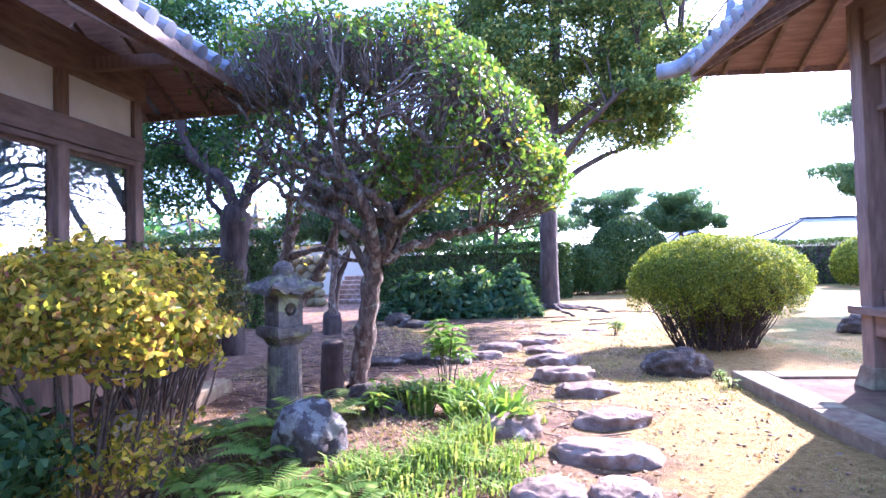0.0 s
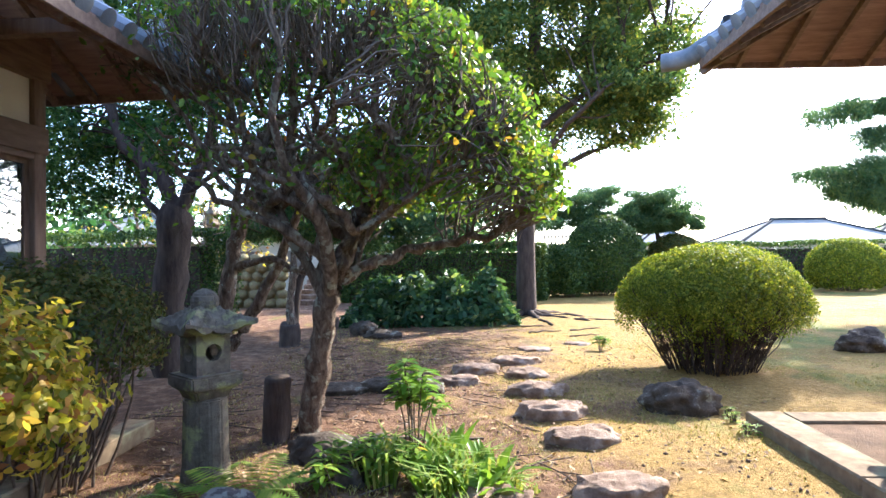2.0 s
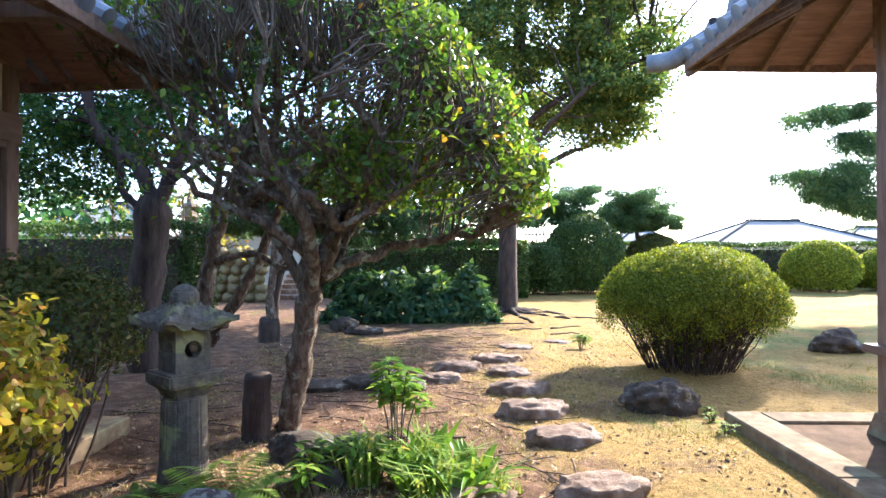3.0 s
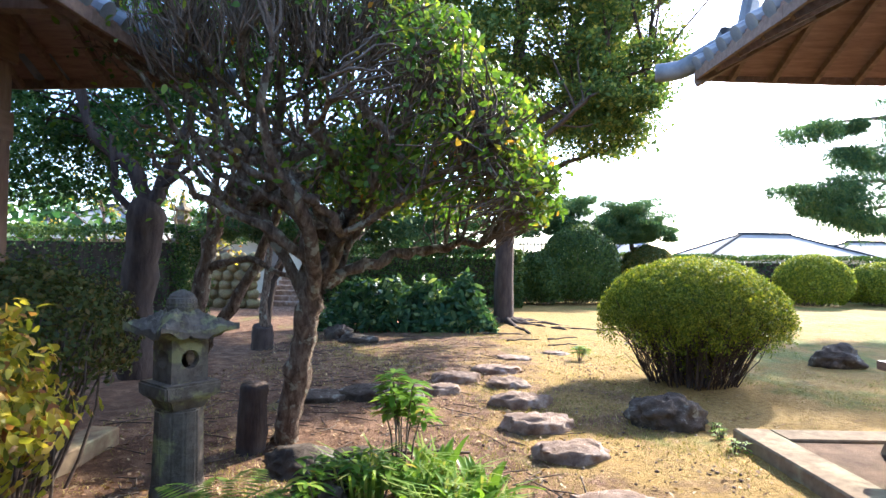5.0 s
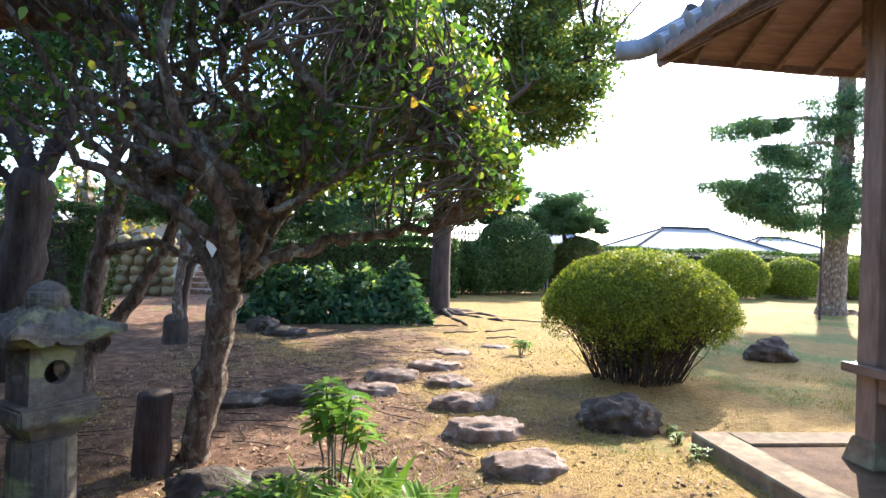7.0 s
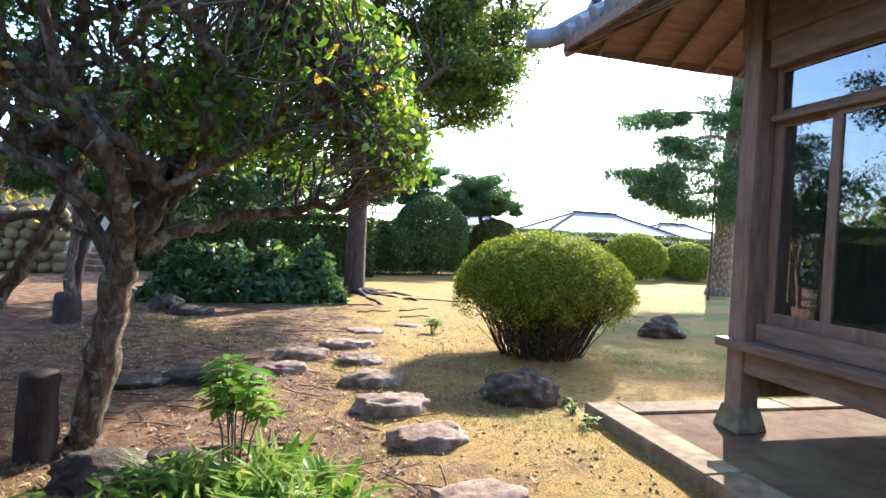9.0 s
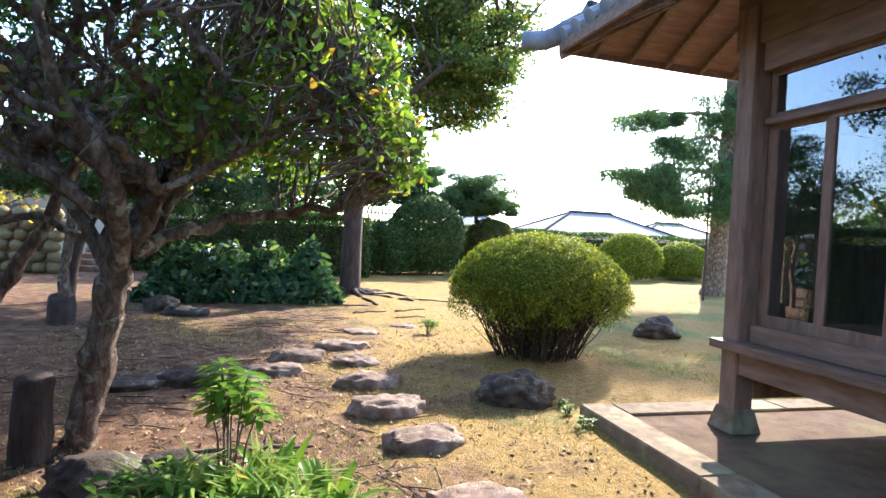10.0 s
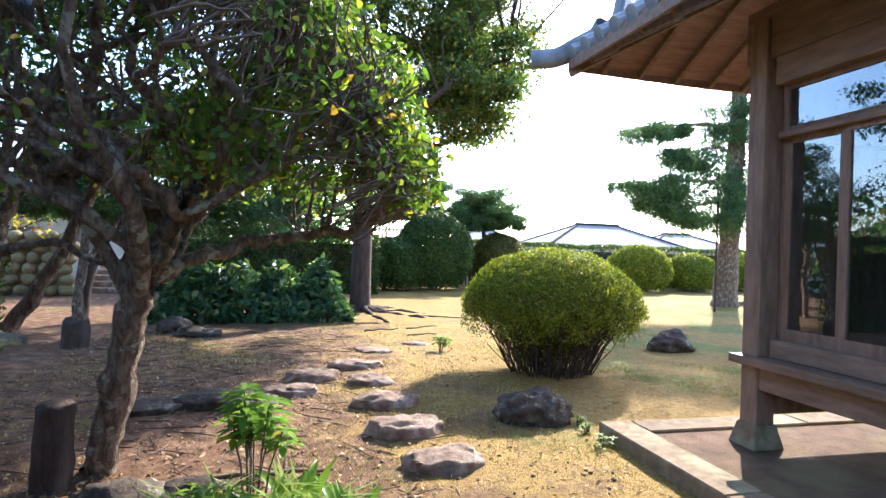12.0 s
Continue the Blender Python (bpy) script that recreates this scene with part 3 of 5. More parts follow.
# ---- left-hand house ----
def house_left():
    h = thing("old_house", -4.05, 6.0, 0.0, "old timber house with cream plaster panels and tiled eaves", "house")
    W = -4.05
    for y in (6.0, 4.9, 3.8, 2.7, 1.6, 0.5, -0.6, -1.7):
        block("wall_post", W - 0.07, W + 0.07, y - 0.07, y + 0.07, 0.0, 3.45, M_WOOD, h)
    ys = (6.0, 4.9, 3.8, 2.7, 1.6, 0.5, -0.6, -1.7)
    for a, b in zip(ys[1:], ys[:-1]):
        block("plaster_panel", W - 0.03, W + 0.02, a + 0.07, b - 0.07, 2.80, 3.22, M_PLASTER, h, "cream plaster panel above the windows", bevel=0)
        block("skirting_panel", W - 0.03, W + 0.03, a + 0.07, b - 0.07, 0.12, 0.92, M_WOOD, h)
        block("curtain", W - 0.12, W - 0.10, a + 0.04, b - 0.04, 0.95, 2.5, M_CURTAIN, h, "pale drawn curtain behind the glass", bevel=0)
        glazed_bay(h, None, W, a + 0.07, b - 0.07, 1.02, 2.50, "y", 1)
    block("nageshi_rail", W - 0.05, W + 0.09, -1.7, 6.08, 2.56, 2.80, M_WOODY, h, "broad brown timber rail")
    block("sash_head", W - 0.05, W + 0.07, -1.7, 5.93, 2.50, 2.555, M_WOODY, h)
    block("window_sill", W - 0.06, W + 0.09, -1.7, 5.93, 0.92, 1.02, M_WOODY, h)
    block("wall_plate", W - 0.08, W + 0.10, -1.7, 6.1, 3.22, 3.62, M_WOODY, h)
    block("end_wall", -9, W - 0.07, 5.94, 6.06, 0.0, 3.6, M_WOOD, h, bevel=0)
    block("back_wall", -9.1, -9.0, -1.8, 6.06, 0.0, 3.6, M_PLASTER, h, bevel=0)
    block("end_wall", -9, W, -1.85, -1.75, 0.0, 3.6, M_PLASTER, h, bevel=0)
    block("house_floor", -9, W - 0.08, -1.7, 5.9, 0.5, 0.6, M_WOODY, h, bevel=0)
    for y in (5.2, 3.4, 1.6):
        block("eave_arm", W, -2.85, y - 0.05, y + 0.05, 3.30, 3.42, M_WOOD, h)
    block("eave_purlin", -3.15, -3.03, -1.7, 6.6, 3.36, 3.47, M_WOODY, h)
    hip_roof(h, -2.75, 6.75, -1, 3.24, 3.4, 5.2, -3.0, 0.05)
    k = thing("house_kerb", -3.2, 3, 0, "grey stone kerb along the house wall", "kerb", kind="structure")
    y = 6.2
    for n in (1.5, 1.6, 1.7, 1.5, 1.6):
        block("kerb_stone", -3.30, -3.05, y - n + 0.006, y, -0.05, 0.14, M_KERB, k, bevel=0.012)
        y -= n


house_left()

# ---- plants in the middle: the spreading evergreen ----
def main_tree():
    base = (-1.66, 6.3, float(gz(-1.66, 6.3)) - 0.03)
    L = [limb([(-1.66, 6.3, -0.05), (-1.63, 6.28, 0.1), (-1.56, 6.22, 0.5), (-1.45, 6.12, 1.0), (-1.38, 6.05, 1.32)], 0.112, 0.105, 22, 0.012, 0.07),
         limb([(-1.40, 6.05, 1.25), (-1.0, 6.15, 1.55), (-0.5, 6.35, 1.68), (0.05, 6.2, 1.80), (0.45, 6.1, 2.12)], 0.066, 0.02, 26, 0.022, 0.16),
         limb([(-1.42, 6.07, 1.2), (-1.8, 6.1, 1.9), (-2.15, 6.15, 2.6), (-2.25, 6.2, 3.3)], 0.055, 0.018, 16, 0.02, 0.12),
         limb([(-1.40, 6.05, 1.3), (-1.15, 6.35, 1.9), (-1.05, 6.45, 2.6), (-1.0, 6.4, 3.4)], 0.05, 0.016, 16, 0.02, 0.12),
         limb([(-1.8, 6.1, 1.85), (-2.3, 5.9, 2.3), (-2.6, 5.8, 2.9), (-2.9, 5.7, 3.2)], 0.035, 0.014, 14, 0.02, 0.12),
         limb([(-1.40, 6.05, 1.25), (-1.5, 6.3, 1.8), (-1.75, 6.3, 2.5), (-1.7, 6.1, 3.3)], 0.085, 0.03, 14, 0.025),
         limb([(-1.38, 6.05, 1.28), (-1.1, 5.8, 1.8), (-0.75, 5.7, 2.4), (-0.5, 5.8, 3.1)], 0.085, 0.025, 16, 0.025),
         limb([(-1.40, 6.05, 1.25), (-1.3, 5.6, 1.8), (-1.5, 5.1, 2.4), (-1.4, 4.8, 3.0)], 0.065, 0.02, 14),
         limb([(-1.40, 6.1, 1.25), (-1.3, 6.8, 1.9), (-0.9, 7.3, 2.4), (-0.6, 7.6, 2.8)], 0.06, 0.02, 14),
         limb([(-1.1, 5.8, 1.8), (-0.5, 5.4, 2.1), (0.0, 5.3, 2.4)], 0.035, 0.012, 10),
         limb([(-1.75, 6.3, 2.4), (-2.4, 6.1, 2.9), (-3.0, 6.0, 3.3)], 0.04, 0.012, 10)]
    L[0][1][:3] *= (1.45, 1.3, 1.12)
    for k in range(24):
        a = k * 2.4 + rng.uniform(-0.3, 0.3)
        out, hgt = rng.uniform(0.7, 1.75), rng.uniform(2.5, 3.75)
        src = L[1 + k % 10][0]
        fork = src[int(len(src) * (0.12 + 0.4 * ((k * 7) % 10) / 10))]
        e = np.array([-1.55 + math.cos(a) * out, 6.25 + math.sin(a) * out * 0.7, hgt - 0.25 * out])
        m1 = fork + (e - fork) * 0.3 + np.array([math.cos(a + 1), math.sin(a + 1), 0.4]) * 0.16
        m2 = fork + (e - fork) * 0.65 + np.array([math.cos(a - 1), math.sin(a - 1), 0.5]) * 0.18
        L.append(limb([fork, m1, m2, e], rng.uniform(0.038, 0.06), 0.014, 18, 0.022, 0.12))
        j = L[-1][0][10]
        g = j + (e - j) * 0.9 + rng.normal(0, 0.28, 3)
        L.append(limb([j, (j + g) / 2 + rng.normal(0, 0.06, 3), g], 0.026, 0.009, 9, 0.016, 0.1))
    c, R = (-1.60, 6.1, 1.95), (2.25, 1.9, 2.1)
    p, n = shell(c, R, 36000, 0.86, -0.02, 0.07, 0.85)
    rise = (p[:, 2] - c[2]) / R[2]
    patchy = np.sin(p[:, 0] * 4.1 + 1) * np.sin(p[:, 1] * 4.7) * np.sin(p[:, 2] * 4.3 + 2)
    chance = np.clip(0.5 + 0.3 * (p[:, 0] + 1.3) + 1.1 * patchy, 0.08, 1) * np.clip((rise - 0.5 + 0.5 * np.clip(p[:, 0] + 1.0, 0, 1.4)) * 2.4, np.where(p[:, 1] > 6.6, 0.2, 0.03), 1)
    chance = np.where(rise > 0.72, np.maximum(chance, 0.6), chance) * np.where((p[:, 1] < 5.1) & (p[:, 0] < -0.6) & (rise < 0.6), 0.12, 1)
    keep = rng.uniform(size=len(p)) < chance
    p, n = p[keep], n[keep]
    q, m = shell((-0.35, 6.25, 2.25), (1.05, 1.0, 0.75), 4600, 0.6, -0.35, 0.08, 0.75)
    s, k = shell(c, (R[0] * 0.7, R[1] * 0.7, R[2] * 0.75), 700, 0.5, 0.1, 0.1, 0.9)
    leaves = blades(np.concatenate([p, q, s]), np.concatenate([n, m, k]), 0.066, 0.036, 0.22, True)
    tips = np.concatenate([p[rng.choice(len(p), 900)], q[rng.choice(len(q), 150)]])
    tw = hang(L, tips, 0.013, 7, 0.2)
    fine = [(curve_pts([a - np.array([0, 0, 0.16]) - (a - np.array(c)) * 0.10 + rng.normal(0, 0.08, 3), a - np.array([0, 0, 0.08]) + rng.normal(0, 0.03, 3), a + (a - np.array(c)) * 0.06 + rng.normal(0, 0.06, 3)], 4), np.array([0.006, 0.005, 0.004, 0.002])) for a in p[rng.choice(len(p), 1500)] * 0.94 + np.array(c) * 0.06]
    tree("camellia_tree", base, "spreading clipped broadleaf evergreen tree with twisted grey limbs", L, M_BARK, leaves, M_LEAF, tw + fine, crown_label="domed crown of glossy leaves, some yellow")


main_tree()


def tree_dark_fork():
    base = (-4.35, 8.9, -0.02)
    L = [limb([(-4.35, 8.9, -0.1), (-4.4, 8.9, 0.8), (-4.28, 8.85, 1.7), (-4.22, 8.8, 2.3)], 0.25, 0.21, 16, 0.01, 0.1),
         limb([(-4.22, 8.8, 2.25), (-4.4, 8.8, 2.75), (-4.85, 8.75, 3.1), (-5.1, 8.7, 3.8), (-5.3, 8.6, 5.0)], 0.12, 0.05, 16),
         limb([(-4.2, 8.8, 2.25), (-3.95, 8.85, 2.75), (-3.75, 8.9, 3.4), (-3.7, 9.0, 4.6)], 0.12, 0.05, 14),
         limb([(-4.25, 8.8, 2.0), (-4.55, 8.7, 2.4), (-4.62, 8.7, 2.8), (-4.7, 8.7, 3.2)], 0.055, 0.03, 10),
         limb([(-4.1, 8.8, 2.5), (-3.4, 8.7, 2.9), (-2.9, 8.5, 3.2)], 0.05, 0.02, 10)]
    cs = []
    for _ in range(120):
        d = unit(rng.normal(size=(1, 3)))[0]
        cs.append(np.array([-5.4, 9.6, 4.6]) + d * np.array([2.6, 2.0, 1.75]) * rng.uniform(0.45, 1))
    cs += [np.array([rng.uniform(-8.5, -5.2), rng.uniform(9.5, 11), rng.uniform(2.5, 3.8)]) for _ in range(42)]
    p, n = clumps(cs, rng.uniform(0.3, 0.62, len(cs)), 240, 0.9, 0.5)
    tree("garden_tree", base, "dark forked tree behind the house corner with dense foliage", L, M_BARKDARK, blades(p, n, 0.085, 0.05), M_LEAFDK, hang(L, np.array(cs)[:80], 0.02, 6, 0.2), M_BARKDARK)


tree_dark_fork()


def tree_leaning():
    base = (-3.15, 7.8, -0.02)
    L = [limb([(-3.15, 7.8, -0.1), (-3.12, 7.8, 0.8), (-3.0, 7.82, 1.6), (-2.85, 7.8, 2.1), (-2.55, 7.7, 2.7), (-2.4, 7.5, 3.4)], 0.12, 0.04, 18, 0.012, 0.1),
         limb([(-3.0, 7.82, 1.45), (-2.98, 7.85, 2.2), (-2.9, 7.8, 2.9), (-3.0, 7.6, 3.6)], 0.06, 0.03, 12),
         limb([(-3.05, 7.8, 0.55), (-2.75, 7.75, 0.95), (-2.45, 7.7, 1.45), (-2.15, 7.6, 2.1), (-1.9, 7.4, 2.9)], 0.085, 0.035, 14),
         limb([(-2.95, 7.8, 1.5), (-2.5, 7.6, 1.6), (-2.0, 7.4, 1.45), (-1.5, 7.2, 1.55)], 0.05, 0.02, 12)]
    cs = [np.array([-2.6, 7.6, 3.4]) + unit(rng.normal(size=(1, 3)))[0] * np.array([1.7, 1.3, 0.9]) * rng.uniform(0.4, 1) for _ in range(44)]
    p, n = clumps(cs, rng.uniform(0.25, 0.4, len(cs)), 90, 0.9, 0.6)
    tree("leaning_tree", base, "leaning brown-barked garden tree with several stems", L, M_BARK, blades(p, n, 0.075, 0.04), M_LEAFDK, hang(L, np.array(cs), 0.016, 6, 0.25))


tree_leaning()


def tall_tree():
    base = (1.17, 15.95, 0.0)
    L = [limb([(1.17, 15.95, -0.1), (1.15, 15.95, 0.12), (1.16, 15.95, 0.5), (1.18, 15.95, 2.4), (1.3, 16, 4.5), (1.5, 16, 7.5), (1.5, 16, 10)], 0.33, 0.12, 24, 0.01, 0.05)]
    L[0][1][0:3] *= (1.5, 1.25, 1.08)
    for a, z0, r, up in ((0.3, 3.2, 3.2, 1.6), (1.5, 3.8, 3.0, 1.8), (2.7, 3.6, 3.6, 1.5), (3.9, 4.2, 3.2, 1.8), (5.2, 3.4, 3.0, 1.7), (0.9, 5.6, 3.0, 2.0), (3.3, 5.8, 3.0, 2.0), (5.9, 4.6, 3.4, 1.6)):
        d = np.array([math.cos(a), math.sin(a), 0])
        s = np.array([1.25, 15.98, z0])
        L.append(limb([s, s + d * r * 0.35 + (0, 0, up * 0.5), s + d * r * 0.7 + (0, 0, up * 0.8), s + d * r + (0, 0, up)], 0.11, 0.03, 12))
    for a in (0.1, 0.9, 3.9, 5.0, 5.7, 2.6):
        d = np.array([math.cos(a), math.sin(a), 0])
        s = np.array([1.17, 15.95, 0.22])
        L.append(limb([s, s + d * 0.45 + (0, 0, -0.12), s + d * 1.0 + (0, 0, -0.155), s + d * 1.7 + (0, 0, -0.20)], 0.12, 0.03, 10, 0.02))
    cs = []
    while len(cs) < 430:
        d = unit(rng.normal(size=(1, 3)))[0] * rng.uniform(0.5, 1.03)
        c = np.array([1.7, 17.2, 8.0]) + d * np.array([4.0, 5.0, 4.2])
        if c[2] > 4.5 + 0.25 * abs(c[0] - 3.5):
            cs.append(c)
    # extra clumps, mostly out of view, added to shade the ground on the left
    for _ in range(120):
        cs.append(np.array([5.0, 17.0, 10.6]) + unit(rng.normal(size=(1, 3)))[0] * np.array([2.7, 3.0, 1.5]) * rng.uniform(0.3, 1))
    for _ in range(38):
        cs.append(np.array([rng.uniform(3.0, 4.5), rng.uniform(14.3, 17), rng.uniform(4.6, 6.2)]))
    p, n = clumps(cs, rng.uniform(0.28, 0.66, len(cs)), 230, 0.95, 0.5)
    tree("tall_tree", base, "tall broadleaf tree with furrowed brown trunk and surface roots", L, M_BARKDARK, blades(p, n, 0.13, 0.075), M_LEAFBIG, hang(L, np.array(cs)[::2], 0.03, 6, 0.15), M_BARKDARK, crown_label="olive and yellow-green leafy crown")


tall_tree()


def needles(centres, radii, per, flat=0.28, length=0.16, width=0.022, sag=0.0):
    """Flat pads of fine needles."""
    ps = []
    for c, r in zip(centres, radii):
        d = unit(rng.normal(size=(per, 3)))
        f = rng.uniform(0.2, 1, per)[:, None] ** 0.5
        q = d * f * np.array([r, r, r * flat])
        q[:, 2] -= sag * (rng.uniform(0, 1, per) ** 2) * r
        ps.append(np.asarray(c) + q)
    p = np.concatenate(ps)
    return p, unit(rng.normal(size=p.shape) + np.array([0, 0, 0.3]))


def weeping_pine():
    base = (12.95, 17.6, 0.0)
    L = [limb([(12.95, 17.6, -0.1), (12.93, 17.6, 0.2), (12.95, 17.6, 0.8), (13.0, 17.5, 3), (13.0, 17.4, 5.0), (13.1, 17.4, 8.0)], 0.48, 0.2, 20, 0.01, 0.05)]
    L[0][1][0:3] *= (1.6, 1.3, 1.1)
    # the last two pads are unseen, added high up to shade the lawn
    pads = [(9.7, 17, 5.45, .75), (10.6, 17.1, 5.55, .5), (12.3, 17.2, 5.7, .9), (13.2, 17.3, 6.4, 1.0), (10.8, 17, 4.75, .75), (11.7, 17, 4.65, .9), (12.8, 17, 4.4, 0.9), (9.2, 16.9, 3.72, .75), (10.2, 16.9, 3.75, .8), (11.2, 17, 3.75, .95), (12.3, 17, 3.6, .95), (13.2, 17, 3.6, 1.0), (10.4, 16.8, 3.1, .7), (11.2, 16.8, 2.9, .7), (12.2, 16.8, 2.95, .8), (13.6, 16.8, 5.4, 1.0), (9.6, 17, 3.3, .5), (14.6, 17, 4.6, 1.2), (14.6, 17, 6.4, 1.4), (13, 17, 7.6, 1.2), (13.2, 18.9, 8.8, 1.4), (14.6, 19.2, 8.6, 1.5)]
    for i in (0, 2, 4, 6, 7, 9, 11, 12, 14):
        x, y, z, r = pads[i]
        L.append(limb([(13.4, 17.5, z + 0.25), ((x + 13.4) / 2, 17.2, z + 0.3), (x, y, z)], 0.09, 0.025, 10, 0.03))
    cs, rs = [], []
    for x, y, z, r in pads:
        for _ in range(7):
            cs.append(np.array([x, y, z]) + rng.normal(0, 0.55, 3) * (r, r, r * 0.2))
            rs.append(r * rng.uniform(0.4, 0.72))
    p, n = needles(cs, rs, 330, 0.3, sag=1.0)
    tree("weeping_conifer", base, "old garden conifer with layered drooping blue-green branches", L, M_BARK, blades(p, n, 0.22, 0.024, 0.5), M_PINE, hang(L, np.array(cs), 0.02, 5, 0.1), M_BARKDARK)
    v, f = tubes([limb([(11.75, 16.6, 0), (11.75, 16.6, 2), (11.75, 16.6, 4.2)], 0.035, 0.03, 6, 0.004)], 6)
    tagged(link("support_pole", mesh_of("support_pole", v, f, M_BARKDARK, True)), "thin wooden pole propping a conifer branch", "pole")


weeping_pine()


def garden_pine(x, y, pads, trunk, label, seed_len=0.2, group="clipped pines", per=420):
    L = [limb(trunk, 0.14, 0.05, 14, 0.03)]
    for px, py, pz, r in pads:
        b = L[0][0][np.argmin(np.abs(L[0][0][:, 2] - (pz - 0.2)))]
        L.append(limb([b, (b + np.array([px, py, pz])) / 2 + (0, 0, 0.1), (px, py, pz - 0.05)], 0.06, 0.02, 8, 0.03))
    cs, rs = [], []
    for px, py, pz, r in pads:
        for _ in range(14):
            cs.append(np.array([px, py, pz]) + np.clip(rng.normal(0, 0.6, 3), -0.95, 0.95) * (r, r, r * 0.34))
            rs.append(r * rng.uniform(0.3, 0.55))
    p, n = needles(cs, rs, per // 2, 0.5)
    tree("garden_pine", (x, y, 0), label, L, M_BARKDARK, blades(p, n, seed_len, 0.03, 0.1), M_PINE, None, group=group)


garden_pine(8.0, 27, [(6.1, 27, 3.3, 1.0), (5.6, 27, 2.9, 0.9), (7.2, 27, 3.5, 1.2), (8.2, 27, 3.6, 1.2), (9.0, 27, 3.1, 1.0), (6.8, 27, 3.1, 1.0), (7.7, 27, 4.0, 1.0), (8.0, 27, 3.0, 1.0)], [(8, 27, -0.1), (8.1, 27, 1.5), (7.8, 27, 2.8), (8.2, 27, 3.8)], "clipped pine with layered rounded pads above the hedge", per=800)
garden_pine(4.9, 26.5, [(4.2, 26.5, 3.9, 1.0), (5.1, 26.5, 4.2, 0.9), (3.6, 26.5, 3.2, 1.0), (5.2, 26.5, 3.1, 0.7)], [(4.6, 26.5, -0.1), (4.4, 26.5, 1.8), (4.6, 26.5, 4.2)], "clipped pine with layered rounded pads above the hedge", per=800)
garden_pine(-4.3, 14.4, [(-4.0, 14.3, 2.35, 1.1), (-2.9, 14.2, 2.5, 1.1), (-2.0, 14.3, 2.25, 1.1), (-1.2, 14.5, 2.5, 1.0), (-3.4, 14.3, 3.2, 1.3), (-2.2, 14.3, 3.2, 1.2), (-5.4, 14.5, 2.3, 1.0), (-3.4, 14.8, 2.1, 1.0), (-1.7, 14.5, 3.9, 1.1), (-4.8, 14.3, 3.0, .9), (-3.0, 14.3, 4.0, 1.1), (-0.4, 14.6, 2.7, .6), (-1.0, 14.6, 3.5, .8), (-4.6, 14.3, 4.0, 1.0)], [(-4.4, 14.4, -0.1), (-4.2, 14.4, 1.2), (-3.6, 14.4, 2.4), (-3.2, 14.4, 4.2)], "dark layered pine standing behind the lantern", 0.15, "", 560)
garden_pine(-0.5, 24.0, [(-1.6, 24, 3.0, 1.2), (0.4, 24, 3.2, 1.2), (2.0, 24, 2.9, 1.0), (-0.4, 24, 4.0, 1.3), (1.4, 24, 4.0, 1.1), (-2.6, 24, 3.6, 1.1)], [(-0.5, 24, -0.1), (-0.4, 24, 2), (-0.3, 24, 4)], "dark pine behind the fern bed", 0.2)


# ---- clipped bushes and hedges ----
def stems(c, r, z, n, spread=0.5):
    out = []
    for _ in range(n):
        a, q = rng.uniform(0, 6.28), rng.uniform(0.05, 0.5)
        b = rng.uniform(0.5, 0.98)
        p0 = np.array([c[0] + math.cos(a) * r[0] * q, c[1] + math.sin(a) * r[1] * q, z - 0.03])
        p2 = np.array([c[0] + math.cos(a) * r[0] * b, c[1] + math.sin(a) * r[1] * b, c[2] + rng.uniform(-0.1, 0.35) * r[2]])
        pm = (p0 + p2) / 2 + rng.normal(0, 0.05, 3)
        out.append((curve_pts([p0, pm, p2], 5, 0.01), np.linspace(0.014, 0.006, 5)))
    return out


def bush(name, c, r, label, mat, n, leaf, zmin=-0.15, inner=0.82, stem_n=60, lump=0.02, category="bush", group="", skirt=0.0, core=1500, full=False):
    z = float(gz(c[0], c[1]))
    t = thing(name, c[0], c[1], z, label, category, group)
    off = np.array([c[0], c[1], z])
    v, f = tubes([(p - off, q) for p, q in stems(c, r, z, stem_n)], 4)
    tagged(link("stemwork", mesh_of("stemwork", v, f, M_TWIG, True), t), kind="stuff")
    p, m = shell(c, r, n, inner, zmin, lump, 0.55)
    q, k = shell(c, (r[0] * 0.85, r[1] * 0.85, r[2] * 0.85), core, 0.3, -0.4, 0, 1.0)
    P, N = [p, q], [m, k]
    if skirt:
        s = rng.uniform(size=(int(n * 0.12), 3))
        a = s[:, 0] * 6.28
        w = 0.1 + (0.55 + 0.3 * s[:, 2]) * s[:, 1]
        hgt = z + 0.12 + (c[2] - z) * s[:, 2] * skirt
        P.append(np.stack([c[0] + np.cos(a) * r[0] * w, c[1] + np.sin(a) * r[1] * w, hgt], -1))
        N.append(unit(rng.normal(size=s.shape)))
    k = 6 if full else 4
    v, f = blades(np.concatenate(P), np.concatenate(N), leaf, leaf * (0.5 if full else 0.6), 0.15, full)
    v = v[np.repeat(v.reshape(-1, k, 3)[:, :, 2].min(1) > z, k)]
    link("foliage", mesh_of("foliage", v - off, np.arange(len(v)).reshape(-1, k), mat), t)
    return t


